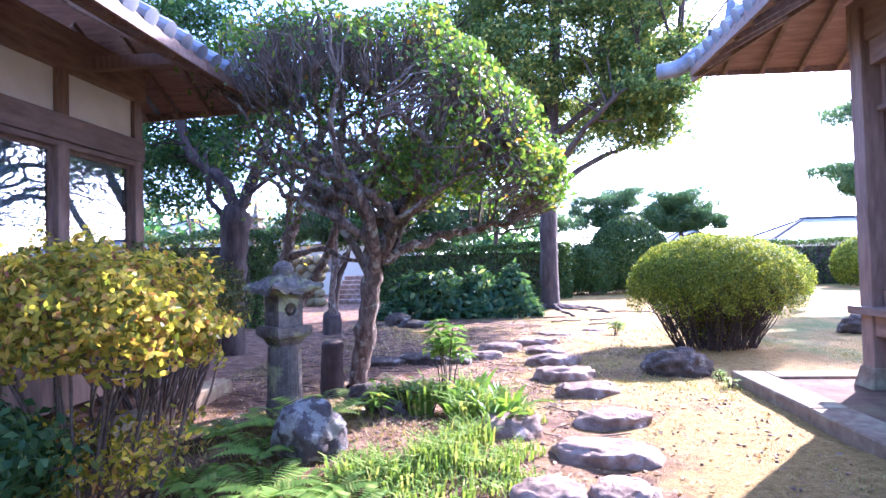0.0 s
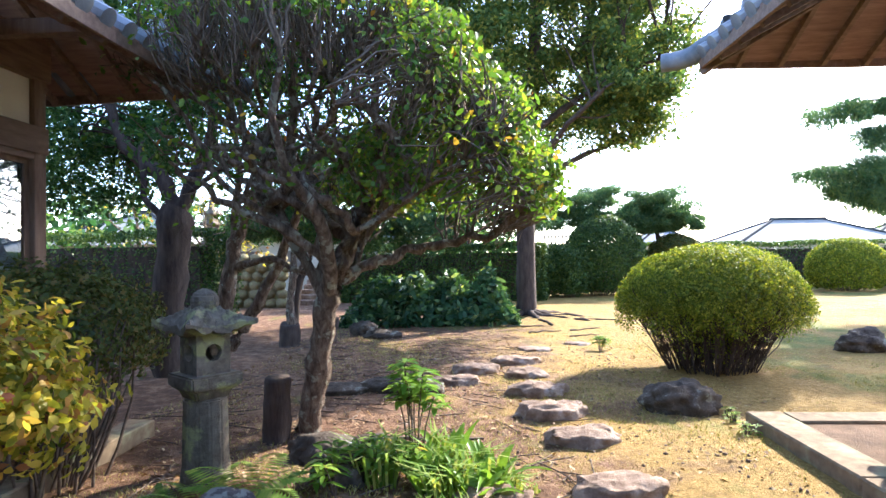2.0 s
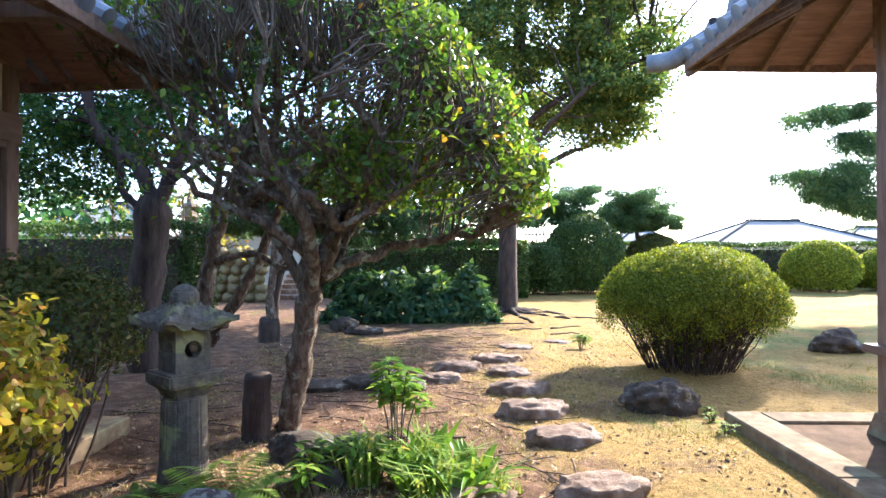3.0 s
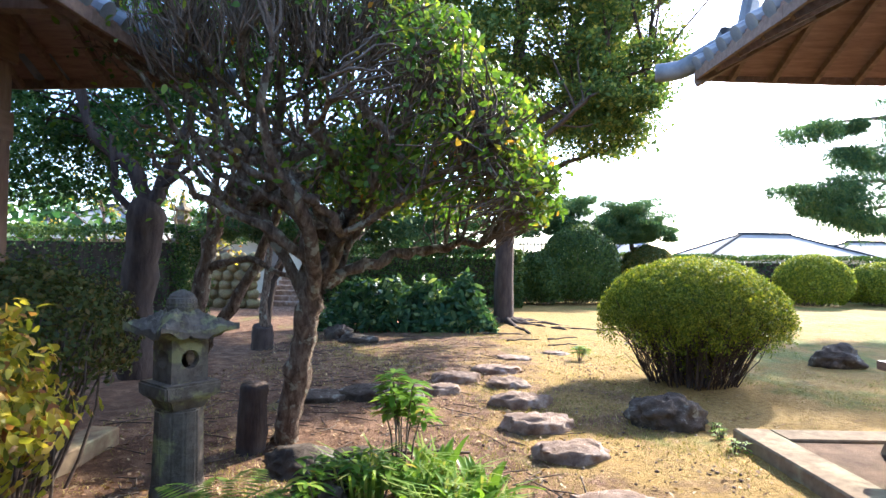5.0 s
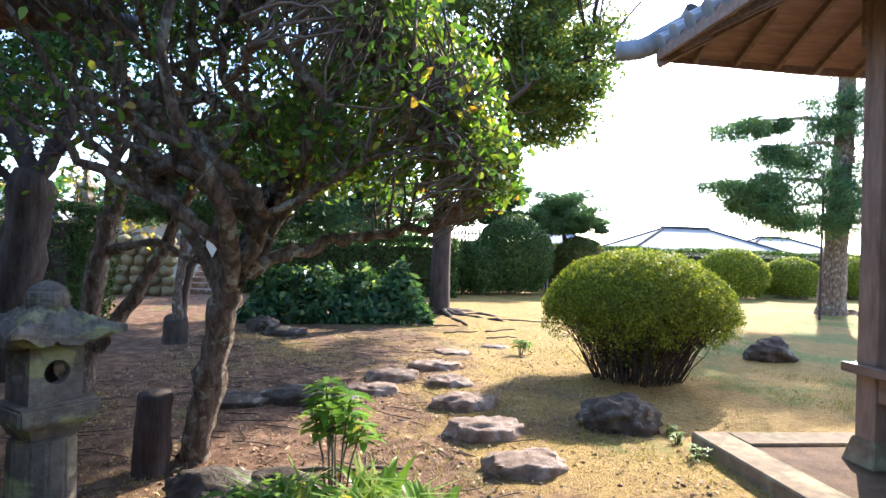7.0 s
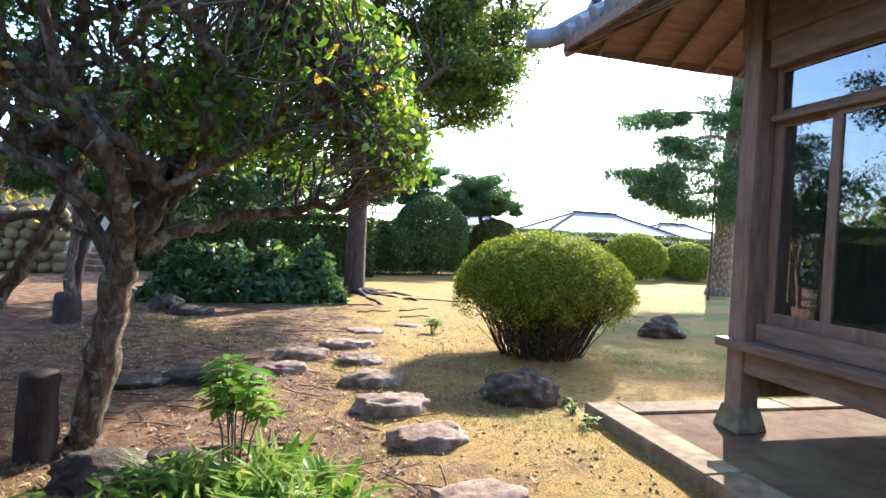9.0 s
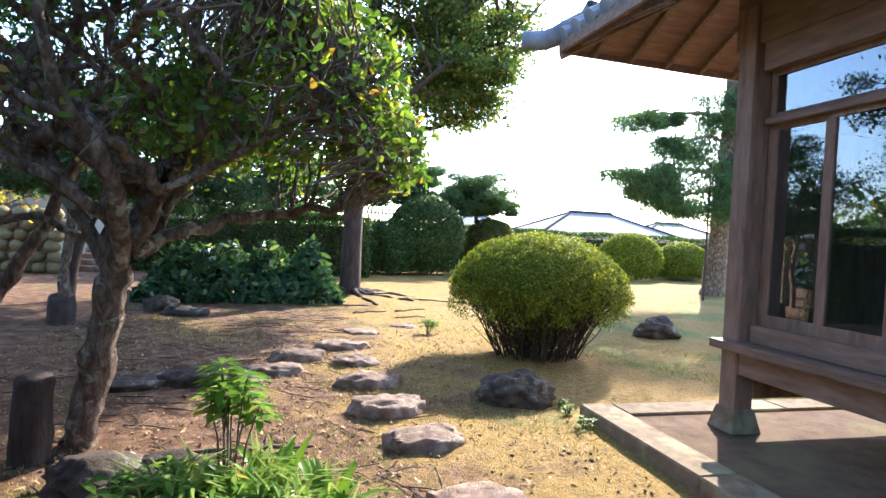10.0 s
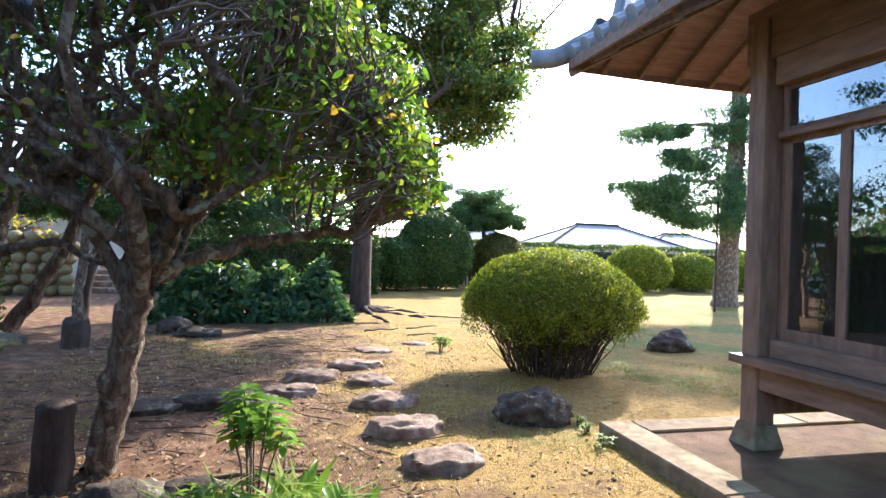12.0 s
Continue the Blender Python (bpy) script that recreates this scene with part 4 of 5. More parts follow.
def domed_bush(x, y, r, rim, top, foot, label, mat, n, leaf):
    """A clipped dome on a sheaf of bare stems, hollow and dim beneath."""
    z = float(gz(x, y))
    t = thing("clipped_bush", x, y, z, label, "bush")
    sheaf = []
    for _ in range(270):
        a, q = rng.uniform(0, 6.28), rng.uniform(0, 1) ** 0.5
        d = np.array([math.cos(a), math.sin(a), 0])
        p0, p2 = d * foot * q + (0, 0, -0.03), d * r * 0.95 * q ** 1.1 + (0, 0, rim + rng.uniform(0, 0.35))
        pm = (p0 * 0.68 + p2 * 0.32) * (1, 1, 0) + (0, 0, rim * 0.52) + rng.normal(0, 0.04, 3)
        sheaf.append((curve_pts([p0, pm, p2], 7, 0.012), np.linspace(0.009, 0.004, 7)))
        for _ in range(3):
            f = pm + (p2 - pm) * rng.uniform(-0.6, 0.5)
            e = f + d * rng.uniform(-0.05, 0.16) + rng.normal(0, 0.09, 3) + (0, 0, 0.2)
            sheaf.append((curve_pts([f, (f + e) / 2 + rng.normal(0, 0.015, 3), e], 4), np.linspace(0.006, 0.003, 4)))
    v, f = tubes(sheaf, 4)
    tagged(link("stemwork", mesh_of("stemwork", v, f, M_BARKDARK, True), t), kind="stuff")
    def dome(count, inner, size, low):
        d = unit(rng.normal(size=(count * 3, 3)))
        d = d[d[:, 2] > low][:count]
        u = rng.uniform(inner, 1, len(d)) ** 0.5
        lump = 1 + 0.022 * np.sin(d[:, 0] * 9 + 1) * np.sin(d[:, 1] * 8) + 0.016 * np.sin(d[:, 0] * 23) * np.sin(d[:, 2] * 19 + d[:, 1] * 17) + rng.normal(0, 0.009, len(d))
        p = d * (u * lump * size)[:, None] * np.array([r, r * 0.95, top - rim]) + (0, 0, rim)
        k = d[:, 2] < 0
        p[k, 2] -= rng.uniform(0, 0.4, k.sum()) ** 1.8
        return p, unit(d + rng.normal(0, 0.6, d.shape))
    p, m = dome(n, 0.66, 1.0, -0.14)
    hole = np.sin(p[:, 0] * 11) * np.sin(p[:, 2] * 13 + p[:, 1] * 9) + 0.6 * np.sin(p[:, 0] * 23 + p[:, 2] * 17)
    some = (p[:, 2] > rim + 0.32) | (hole + rng.normal(0, 0.5, len(p)) + (p[:, 2] - rim) * 3 > -0.1)
    p, m = p[some], m[some]
    q, k = dome(n // 4, 0.15, 0.84, -0.05)
    s = rng.uniform(size=(n // 6, 3))
    a = s[:, 0] * 6.28
    w = foot * 0.9 + (r * 0.93 - foot * 0.9) * s[:, 1]
    w = w * s[:, 2] ** 0.7
    low = np.stack([np.cos(a) * w, np.sin(a) * w, 0.06 + (rim - 0.06) * s[:, 1] ** 0.4], -1)
    v, f = blades(np.concatenate([p, q, low]), np.concatenate([m, k, unit(rng.normal(size=low.shape))]), leaf, leaf * 0.6, 0.15)
    link("foliage", mesh_of("foliage", v, f, mat), t)


domed_bush(3.13, 9.3, 1.29, 0.80, 1.73, 0.56, "dome-clipped green bush with bare stems below", M_BOX, 64000, 0.037)
bush("clipped_bush", (6.5, 16.0, 0.8), (1.4, 1.2, 0.95), "rounded yellow-green clipped bush on the lawn", M_BOX, 9000, 0.06, -0.5)
bush("clipped_bush", (5.1, 25.0, 1.5), (1.65, 1.4, 1.75), "tall dome-clipped dark green bush", M_HEDGE, 26000, 0.10, -0.8, group="far clipped bushes")
bush("clipped_bush", (8.4, 26.5, 1.1), (1.35, 1.2, 1.4), "rounded olive clipped bush before the hedge", M_AZALEADK, 16000, 0.10, -0.7, group="far clipped bushes")
bush("clipped_bush", (15.2, 26.0, 0.95), (1.6, 1.3, 1.25), "rounded green clipped bush before the hedge", M_BOX, 16000, 0.10, -0.7, group="far clipped bushes")
bush("clipped_bush", (18.4, 26.5, 0.85), (1.4, 1.2, 1.05), "rounded green clipped bush before the hedge", M_BOX, 14000, 0.10, -0.7, group="far clipped bushes")
bush("clipped_bush", (21.8, 27.0, 0.9), (1.5, 1.2, 1.1), "rounded green clipped bush before the hedge", M_BOX, 14000, 0.10, -0.7, group="far clipped bushes")
bush("azalea_bush", (-2.48, 3.12, 1.02), (0.93, 0.56, 0.50), "yellowing azalea bush with reddish twigs", M_AZALEA, 12500, 0.052, -0.42, 0.62, 30, 0.18, skirt=0.35, core=700, full=True)
bush("azalea_bush", (-3.2, 5.0, 1.05), (0.85, 0.75, 0.55), "shaded dull green azalea before the house windows", M_AZALEADK, 9000, 0.045, -0.5, 0.7, 70, 0.10, core=1000)
bush("low_shrub", (-2.9, 2.6, 0.42), (0.8, 0.4, 0.38), "dim leafy shrub under the azalea", M_LEAFDK, 2500, 0.07, -0.8, 0.5, 30, 0.1)


def hedge(name, x0, x1, y0, y1, h, label, mat, n, leaf):
    z = 0.0
    t = thing(name, (x0 + x1) / 2, (y0 + y1) / 2, z, label, "hedge")
    off = np.array([(x0 + x1) / 2, (y0 + y1) / 2, z])
    # added dark box, standing in for the shaded depth between the leaves
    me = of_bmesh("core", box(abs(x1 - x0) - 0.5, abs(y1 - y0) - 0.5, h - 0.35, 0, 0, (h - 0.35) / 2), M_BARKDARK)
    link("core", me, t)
    u = rng.uniform(size=(n, 3))
    P = np.stack([x0 + (x1 - x0) * u[:, 0], y0 + (y1 - y0) * u[:, 1], h * u[:, 2]], -1)
    face = rng.integers(0, 3, n)
    d = rng.uniform(-0.14, 0.22, n) + 0.09 * np.sin(P[:, 0] * 2.3) * np.sin(P[:, 2] * 3 + P[:, 1])
    P[face == 0, 1] = y0 + d[face == 0]
    P[face == 1, 2] = h - np.abs(d[face == 1]) * 0.8 + 0.05 * np.sin(P[face == 1, 0] * 1.7)
    ends = face == 2
    P[ends, 0] = np.where(u[ends, 0] > 0.5, x1, x0) + d[ends]
    v, f = blades(P, unit(rng.normal(size=P.shape) + np.array([0, -0.5, 0.5])), leaf, leaf * 0.6, 0.15)
    link("foliage", mesh_of("foliage", v - off, f, mat), t)
    return t


hedge("hedge", 3.2, 44, 29.0, 30.4, 2.15, "long clipped hedge along the garden's far side", M_HEDGE, 52000, 0.12)
bush("dark_shrub", (3.3, 24.2, 0.95), (1.25, 1.0, 1.15), "loose dark green shrub behind the tall tree", M_HEDGE, 14000, 0.10, -0.8, 0.6, 40, 0.10)
hedge("hedge", -5.0, 2.2, 22.0, 23.2, 2.1, "dark clipped hedge behind the tall tree", M_HEDGE, 30000, 0.1)
hedge("hedge", -16, -5.6, 12.6, 13.8, 2.25, "dark clipped hedge beyond the house", M_HEDGE, 22000, 0.08)
# ---- lantern, stones, stumps ----
def lantern():
    x, y = -1.82, 4.62
    z = float(gz(x, y)) - 0.02
    t = thing("stone_lantern", x, y, z, "weathered mossy stone garden lantern with curled cap", "lantern", turn=52)
    def square(rings, name, label="", seg=4, rot=45):
        bm = bmesh.new()
        prev = None
        for r, h in rings:
            ring = [bm.verts.new((r * math.cos(radians(rot) + i * 2 * math.pi / seg), r * math.sin(radians(rot) + i * 2 * math.pi / seg), h - z)) for i in range(seg)]
            if prev:
                for i in range(seg):
                    bm.faces.new((prev[i], prev[(i + 1) % seg], ring[(i + 1) % seg], ring[i]))
            else:
                bm.faces.new(ring[::-1])
            prev = ring
        bm.faces.new(prev)
        bmesh.ops.bevel(bm, geom=bm.edges[:], offset=0.012, segments=2, affect="EDGES")
        link(name, of_bmesh(name, bm, M_LANTERN), t, label)
    square([(0.16, z), (0.155, z + 0.1), (0.145, z + 0.13), (0.135, 0.72)], "pillar", seg=12)
    square([(0.14, 0.71), (0.18, 0.78), (0.235, 0.79), (0.24, 0.875)], "platform")
    # fire box with round openings
    bm = bmesh.new()
    s, h0, h1 = 0.11, 0.875 - z, 1.14 - z
    hc, rr = (h0 + h1) / 2, 0.054
    for k in range(4):
        q = Matrix.Rotation(k * math.pi / 2, 4, "Z")
        n = 16
        inner = [bm.verts.new(q @ Vector((s, rr * math.cos(2 * math.pi * i / n), hc + rr * math.sin(2 * math.pi * i / n)))) for i in range(n)]
        deep = [bm.verts.new(q @ Vector((s - 0.05, rr * math.cos(2 * math.pi * i / n), hc + rr * math.sin(2 * math.pi * i / n)))) for i in range(n)]
        outer = []
        for i in range(n):
            c, d = math.cos(2 * math.pi * i / n), math.sin(2 * math.pi * i / n)
            m = max(abs(c), abs(d))
            outer.append(bm.verts.new(q @ Vector((s, s * c / m, hc + (h1 - h0) / 2 * d / m))))
        for i in range(n):
            j = (i + 1) % n
            bm.faces.new((outer[i], outer[j], inner[j], inner[i]))
            bm.faces.new((inner[i], inner[j], deep[j], deep[i]))
    bmesh.ops.remove_doubles(bm, verts=bm.verts[:], dist=0.001)
    bmesh.ops.recalc_face_normals(bm, faces=bm.faces[:])
    link("fire_box", of_bmesh("fire_box", bm, M_LANTERN), t)
    # cap with raised corners
    bm = bmesh.new()
    N = 20
    gr = {}
    for lay in (0, 1):
        for i in range(N + 1):
            for j in range(N + 1):
                u, v = i / N * 2 - 1, j / N * 2 - 1
                m = max(abs(u), abs(v))
                corner = (abs(u) * abs(v)) ** 2
                top = 0.19 * (1 - m) ** 0.8 + 0.05 * corner + 0.035
                low = 0.05 * corner - 0.02 * (1 - m)
                w = 0.17 + 0.065 * corner
                gr[lay, i, j] = bm.verts.new((u * w, v * w, 1.13 - z + (top if lay else low) + 0.028 * noise.noise(Vector((u * 2.5, v * 2.5, lay))) + 0.016 * noise.noise(Vector((u * 7, v * 7, lay)))))
    for i in range(N):
        for j in range(N):
            bm.faces.new((gr[1, i, j], gr[1, i + 1, j], gr[1, i + 1, j + 1], gr[1, i, j + 1]))
            bm.faces.new((gr[0, i, j + 1], gr[0, i + 1, j + 1], gr[0, i + 1, j], gr[0, i, j]))
    for i in range(N):
        for a, b, c, d in ((i, 0, i + 1, 0), (i + 1, N, i, N), (0, i + 1, 0, i), (N, i, N, i + 1)):
            bm.faces.new((gr[0, a, b], gr[0, c, d], gr[1, c, d], gr[1, a, b]))
    bmesh.ops.recalc_face_normals(bm, faces=bm.faces[:])
    link("cap", of_bmesh("cap", bm, M_LANTERN), t, "mossy cap with upturned corners")
    square([(0.075, 1.25), (0.092, 1.315), (0.082, 1.365), (0.03, 1.405)], "finial", "stubby worn finial", 12)


lantern()

ST = "worn flat stepping stone set in the earth"
for i, (x, y, sx, sy, h, a) in enumerate([(0.20, 3.28, .21, .20, .10, 0), (0.60, 3.30, .20, .19, .10, 20), (0.62, 4.10, .36, .24, .10, -8), (0.84, 4.98, .32, .23, .10, 5), (0.80, 6.08, .35, .24, .10, 8), (0.64, 6.92, .37, .24, .11, 0), (0.60, 7.80, .34, .22, .11, 4), (0.54, 8.85, .28, .24, .09, 0), (-0.12, 9.12, .33, .2, .11, 3), (0.50, 9.75, .36, .22, .08, 0), (0.86, 10.95, .3, .22, .05, 0), (1.7, 11.7, .25, .2, .04, 0)]):
    stone("stepping_stone", x, y, sx, sy, h, M_STEP, ST, "stepping stone", i + 1, 0.45, a, 0.30, "stepping stones")
stone("flat_rock", -0.02, 4.55, .26, .2, .12, M_STEP, "pale flat rock among the low plants", "rock", 31, 0.5, 12)
stone("rock", -1.34, 3.85, .23, .19, .23, M_LICHEN, "dark lichen-spotted upright rock among ferns", "rock", 21, 0, 20, 0.2)
stone("rock", 1.95, 7.08, .36, .30, .20, M_ROCK, "dark low rock in the bush's shade", "rock", 22, 0, 10, 0.3)
stone("rock", 6.1, 10.75, .40, .30, .24, M_ROCK, "dark mossy rock lying on the lawn", "rock", 23, 0, 0, 0.3)
stone("rock", -0.35, 8.45, .30, .22, .10, M_STEP, "low brown rock at the path's edge", "rock", 24, 0.4, 0)
stone("rock", -1.05, 8.0, .55, .28, .12, M_ROCK, "long flat brown rock in tree shade", "rock", 25, 0.4, -6)
stone("rock", -1.75, 7.9, .40, .25, .09, M_ROCK, "flat brown rock in tree shade", "rock", 26, 0.4, 12)
stone("rock", -0.95, 5.6, .28, .18, .11, M_ROCK, "dark rock edging the planted corner", "rock", 27, 0, 5, 0.45)
stone("rock", -1.35, 5.5, .26, .2, .14, M_ROCK, "dark rock edging the planted corner", "rock", 28, 0, 40, 0.45)
stone("rock", -1.0, 4.78, .18, .16, .14, M_ROCK, "mossy rock among the low plants", "rock", 29, 0, 0, 0.3)
stone("rock", -2.5, 13.1, .25, .2, .2, M_ROCK, "grey rock at the fern bed's end", "rock", 30, 0, 0, 0.3)
stone("rock", -2.0, 12.7, .35, .2, .12, M_ROCK, "low grey rock at the fern bed's end", "rock", 33, 0, 0, 0.3)
stone("rock", 7.9, 24.4, .7, .4, .4, M_ROCK, "dark rock before the clipped bushes", "rock", 34, 0, 0, 0.3)


def stump(x, y, r, h, seed, lean=0.0):
    z = float(gz(x, y))
    p, q = limb([(x, y, z - 0.05), (x + lean * 0.5, y, z + h * 0.5), (x + lean, y, z + h)], r, r * 0.88, 10, 0.004, 0.03)
    q[0] *= 1.35
    v, f = tubes([(p, q)], 10)
    faces = [list(k) for k in f.tolist()] + [list(range(len(v) - 10, len(v)))]
    tagged(link("tree_stump", mesh_of("tree_stump", v, faces, M_BARKDARK, True)), "dark cut tree stump in the shade", "stump", "stumps")


stump(-1.88, 6.08, 0.125, 0.55, 1, 0.02)
stump(-3.55, 11.6, 0.2, 0.42, 2)
stump(-2.95, 12.0, 0.16, 0.5, 3, 0.1)
L = [limb([(-3.5, 11.65, 0.2), (-3.55, 11.65, 0.8), (-3.5, 11.65, 1.5), (-3.4, 11.6, 2.4), (-3.0, 11.5, 3.2)], 0.09, 0.04, 12), limb([(-3.5, 11.65, 1.2), (-3.1, 11.6, 1.8), (-2.7, 11.5, 2.3)], 0.05, 0.02, 8)]
cs = [np.array([-2.9, 11.5, 3.1]) + rng.normal(0, 1, 3) * (0.8, 0.5, 0.45) for _ in range(30)]
p, n = clumps(cs, [0.35] * 30, 110, 0.9, 0.5)
tree("small_tree", (-3.5, 11.65, 0), "slim garden tree growing behind the lantern", L, M_BARK, blades(p, n, 0.08, 0.045), M_LEAFDK, hang(L, np.array(cs), 0.015))


# ---- low plants ----
def fern(x, y, z, n, length, seed):
    """Arching fronds with paired leaflets."""
    vs = []
    for k in range(n):
        a = k * 6.283 / n + rng.uniform(-0.3, 0.3)
        ln = length * rng.uniform(0.7, 1.1)
        d = np.array([math.cos(a), math.sin(a), 0])
        s = np.array([-d[1], d[0], 0])
        rise = rng.uniform(0.5, 0.9)
        for t in np.linspace(0.12, 1, 16):
            c = d * ln * t * 0.9 + np.array([0, 0, ln * (rise * t - 0.75 * rise * t * t)])
            w = ln * 0.24 * math.sin(math.pi * (0.18 + 0.8 * t)) + 0.01
            for side in (-1, 1):
                tip = c + s * side * w + d * w * 0.35 - np.array([0, 0, w * 0.25])
                vs += [c - d * 0.011, (c + tip) / 2 - d * 0.014, tip, (c + tip) / 2 + d * 0.014]
    v = np.array(vs)
    t = tagged(link("fern", mesh_of("fern", v, np.arange(len(v)).reshape(-1, 4), M_FERN), at=pose(x, y, z)), "pale green garden fern with arching fronds", "fern", "ferns")
    return t


for i, (x, y, n, ln) in enumerate([(-1.05, 3.25, 9, .42), (-1.45, 3.30, 9, .42), (-0.85, 3.05, 8, .36), (-1.25, 2.95, 9, .42), (-1.62, 3.75, 9, .42), (-1.95, 3.4, 8, .36), (-1.42, 4.25, 9, .46), (-1.7, 4.15, 8, .40), (-1.65, 2.9, 8, .36), (-2.1, 4.1, 8, .36)]):
    fern(x, y, float(gz(x, y)) + 0.02, n, ln, i)


def tuft(name, x, y, n, h, spread, mat, label, wide=0.006, arch=0.6):
    z = float(gz(x, y))
    a = rng.uniform(0, 6.28, n)
    d = np.stack([np.cos(a), np.sin(a), 0 * a], -1)
    s = np.stack([-np.sin(a), np.cos(a), 0 * a], -1)
    r = spread * np.sqrt(rng.uniform(0, 1, n))
    b = np.stack([np.cos(a * 3.7) * r, np.sin(a * 3.7) * r, 0 * a - 0.02], -1)
    H = (h * rng.uniform(0.5, 1.1, n))[:, None]
    w = wide
    up = np.array([0, 0, 1.0])
    m = b + up * H * 0.75 + d * H * arch * 0.4
    t = b + up * H * 0.85 + d * H * arch * 1.1
    v = np.stack([b - s * w, b + s * w, m + s * w, m - s * w, m - s * w, m + s * w, t + s * w * 0.2, t - s * w * 0.2], 1).reshape(-1, 3)
    return tagged(link(name, mesh_of(name, v, np.arange(n * 8).reshape(-1, 4), mat), at=pose(x, y, z)), label, "grass tuft", "grass tufts")


for x, y, n, h, sp in [(-0.45, 3.75, 260, .22, .22), (-0.15, 3.7, 220, .17, .2), (-0.7, 3.5, 220, .2, .2), (-0.3, 4.15, 200, .2, .18), (0.0, 3.45, 160, .12, .2), (-0.95, 3.6, 160, .16, .2), (-0.45, 3.3, 200, .14, .25), (0.05, 4.05, 120, .12, .18), (-0.35, 4.85, 120, .28, .14), (-0.15, 4.75, 90, .2, .14), (0.15, 4.9, 60, .1, .15), (-0.25, 5.3, 70, .2, .15)]:
    tuft("grass_tuft", x, y, n, h, sp, M_SEDGE, "bright arching grass tuft beside the path")


def leafy_shrub(x, y, h, n_stems, label, leaf, mat, per=9, spread=0.18):
    """Upright stems with whorls of pointed leaves."""
    z = float(gz(x, y))
    t = thing("leafy_plant", x, y, z, label, "plant", "leafy plants")
    st, P, N, D = [], [], [], []
    for k in range(n_stems):
        a = rng.uniform(0, 6.28)
        top = np.array([math.cos(a) * spread * rng.uniform(0.2, 1), math.sin(a) * spread * rng.uniform(0.2, 1), h * rng.uniform(0.75, 1.05)])
        st.append((curve_pts([(top[0] * 0.2, top[1] * 0.2, -0.03), top * 0.5, top], 6, 0.006), np.linspace(0.008, 0.004, 6)))
        for lev in range(3):
            c = top - np.array([0, 0, lev * 0.045])
            for j in range(per):
                b = j * 6.283 / per + rng.uniform(-0.3, 0.3)
                P.append(c), D.append([math.cos(b), math.sin(b), rng.uniform(-0.2, 0.45)])
    P, D = np.array(P), unit(np.array(D))
    s = unit(np.cross(D, np.array([0, 0, 1.0])))
    up = np.cross(s, D)
    L = (leaf * rng.uniform(0.7, 1.2, len(P)))[:, None]
    v = np.stack([P, P + D * L * 0.33 + s * L * 0.15 + up * L * 0.04, P + D * L * 0.68 + s * L * 0.13 - up * L * 0.03, P + D * L - up * L * 0.2,
                  P + D * L * 0.68 - s * L * 0.13 - up * L * 0.03, P + D * L * 0.33 - s * L * 0.15 + up * L * 0.04], 1).reshape(-1, 3)
    a, f = tubes(st, 5)
    tagged(link("stemwork", mesh_of("stemwork", a, f, M_TWIG, True), t), kind="stuff")
    link("leaves", mesh_of("leaves", v, np.arange(len(v)).reshape(-1, 6), mat), t)


leafy_shrub(-0.55, 5.10, 0.76, 9, "small upright shrub with fresh green leaf whorls", 0.13, M_BRIGHT, 8, 0.17)
def strap_plant(x, y, n, h, label):
    """Broad arching strap leaves, folded along the midrib, from one crown."""
    z = float(gz(x, y))
    t = thing("strap_leaf_plant", x, y, z, label, "plant", "strap-leaved plants")
    for _ in range(n):
        a, ln, w = rng.uniform(0, 6.28), h * rng.uniform(0.7, 1.25), rng.uniform(0.022, 0.04)
        d, s = np.array([math.cos(a), math.sin(a), 0]), np.array([-math.sin(a), math.cos(a), 0])
        u = np.linspace(0, 1, 7)
        arch = rng.uniform(0.45, 1.0)
        mid = d * (u ** 1.3 * ln * arch)[:, None] + np.array([0, 0, 1.0]) * (ln * (1.05 * u - 0.62 * arch * u ** 2.4))[:, None] + d * rng.uniform(0, 0.07)
        wide = (w * np.sin(np.pi * np.clip(u, 0.06, 0.99) ** 0.75) + 0.003)[:, None]
        v = np.stack([mid - s * wide + (0, 0, 0.008), mid, mid + s * wide + (0, 0, 0.008)], 1).reshape(-1, 3)
        f = np.array([(i * 3 + j, i * 3 + j + 1, i * 3 + j + 4, i * 3 + j + 3) for i in range(6) for j in (0, 1)])
        link("leaf", mesh_of("leaf", v, f, M_BRIGHT, True), t)


for x, y, n, h in [(-0.30, 4.95, 20, .42), (-0.02, 4.82, 18, .40), (-0.45, 4.70, 16, .36), (-0.12, 4.55, 14, .32)]:
    strap_plant(x, y, n, h, "bright green plant with broad arching strap leaves")
for x, y, h, n in [(-0.85, 4.85, .24, 6), (-0.95, 4.45, .26, 6), (-0.68, 4.8, .28, 5)]:
    leafy_shrub(x, y, h, n, "low leafy plant with broad bright green leaves", 0.11, M_BRIGHT, 5, 0.2)
for x, y, n, h, sp in [(-0.42, 5.0, 70, .42, .12), (-0.1, 4.95, 60, .36, .12), (-0.75, 4.8, 60, .38, .12), (-0.3, 4.6, 70, .34, .14), (0.08, 4.75, 50, .26, .12)]:
    tuft("grass_tuft", x, y, n, h, sp, M_SEDGE, "tall arching grass among the leafy plants", 0.009, 0.8)
leafy_shrub(1.95, 10.9, 0.22, 6, "small green weed on the lawn", 0.12, M_BRIGHT, 6, 0.12)
for x, y in ((2.28, 6.6), (2.22, 6.2), (2.3, 6.85)):
    leafy_shrub(x, y, 0.09, 6, "small green weed at the kerb's foot", 0.05, M_FERN, 5, 0.09)


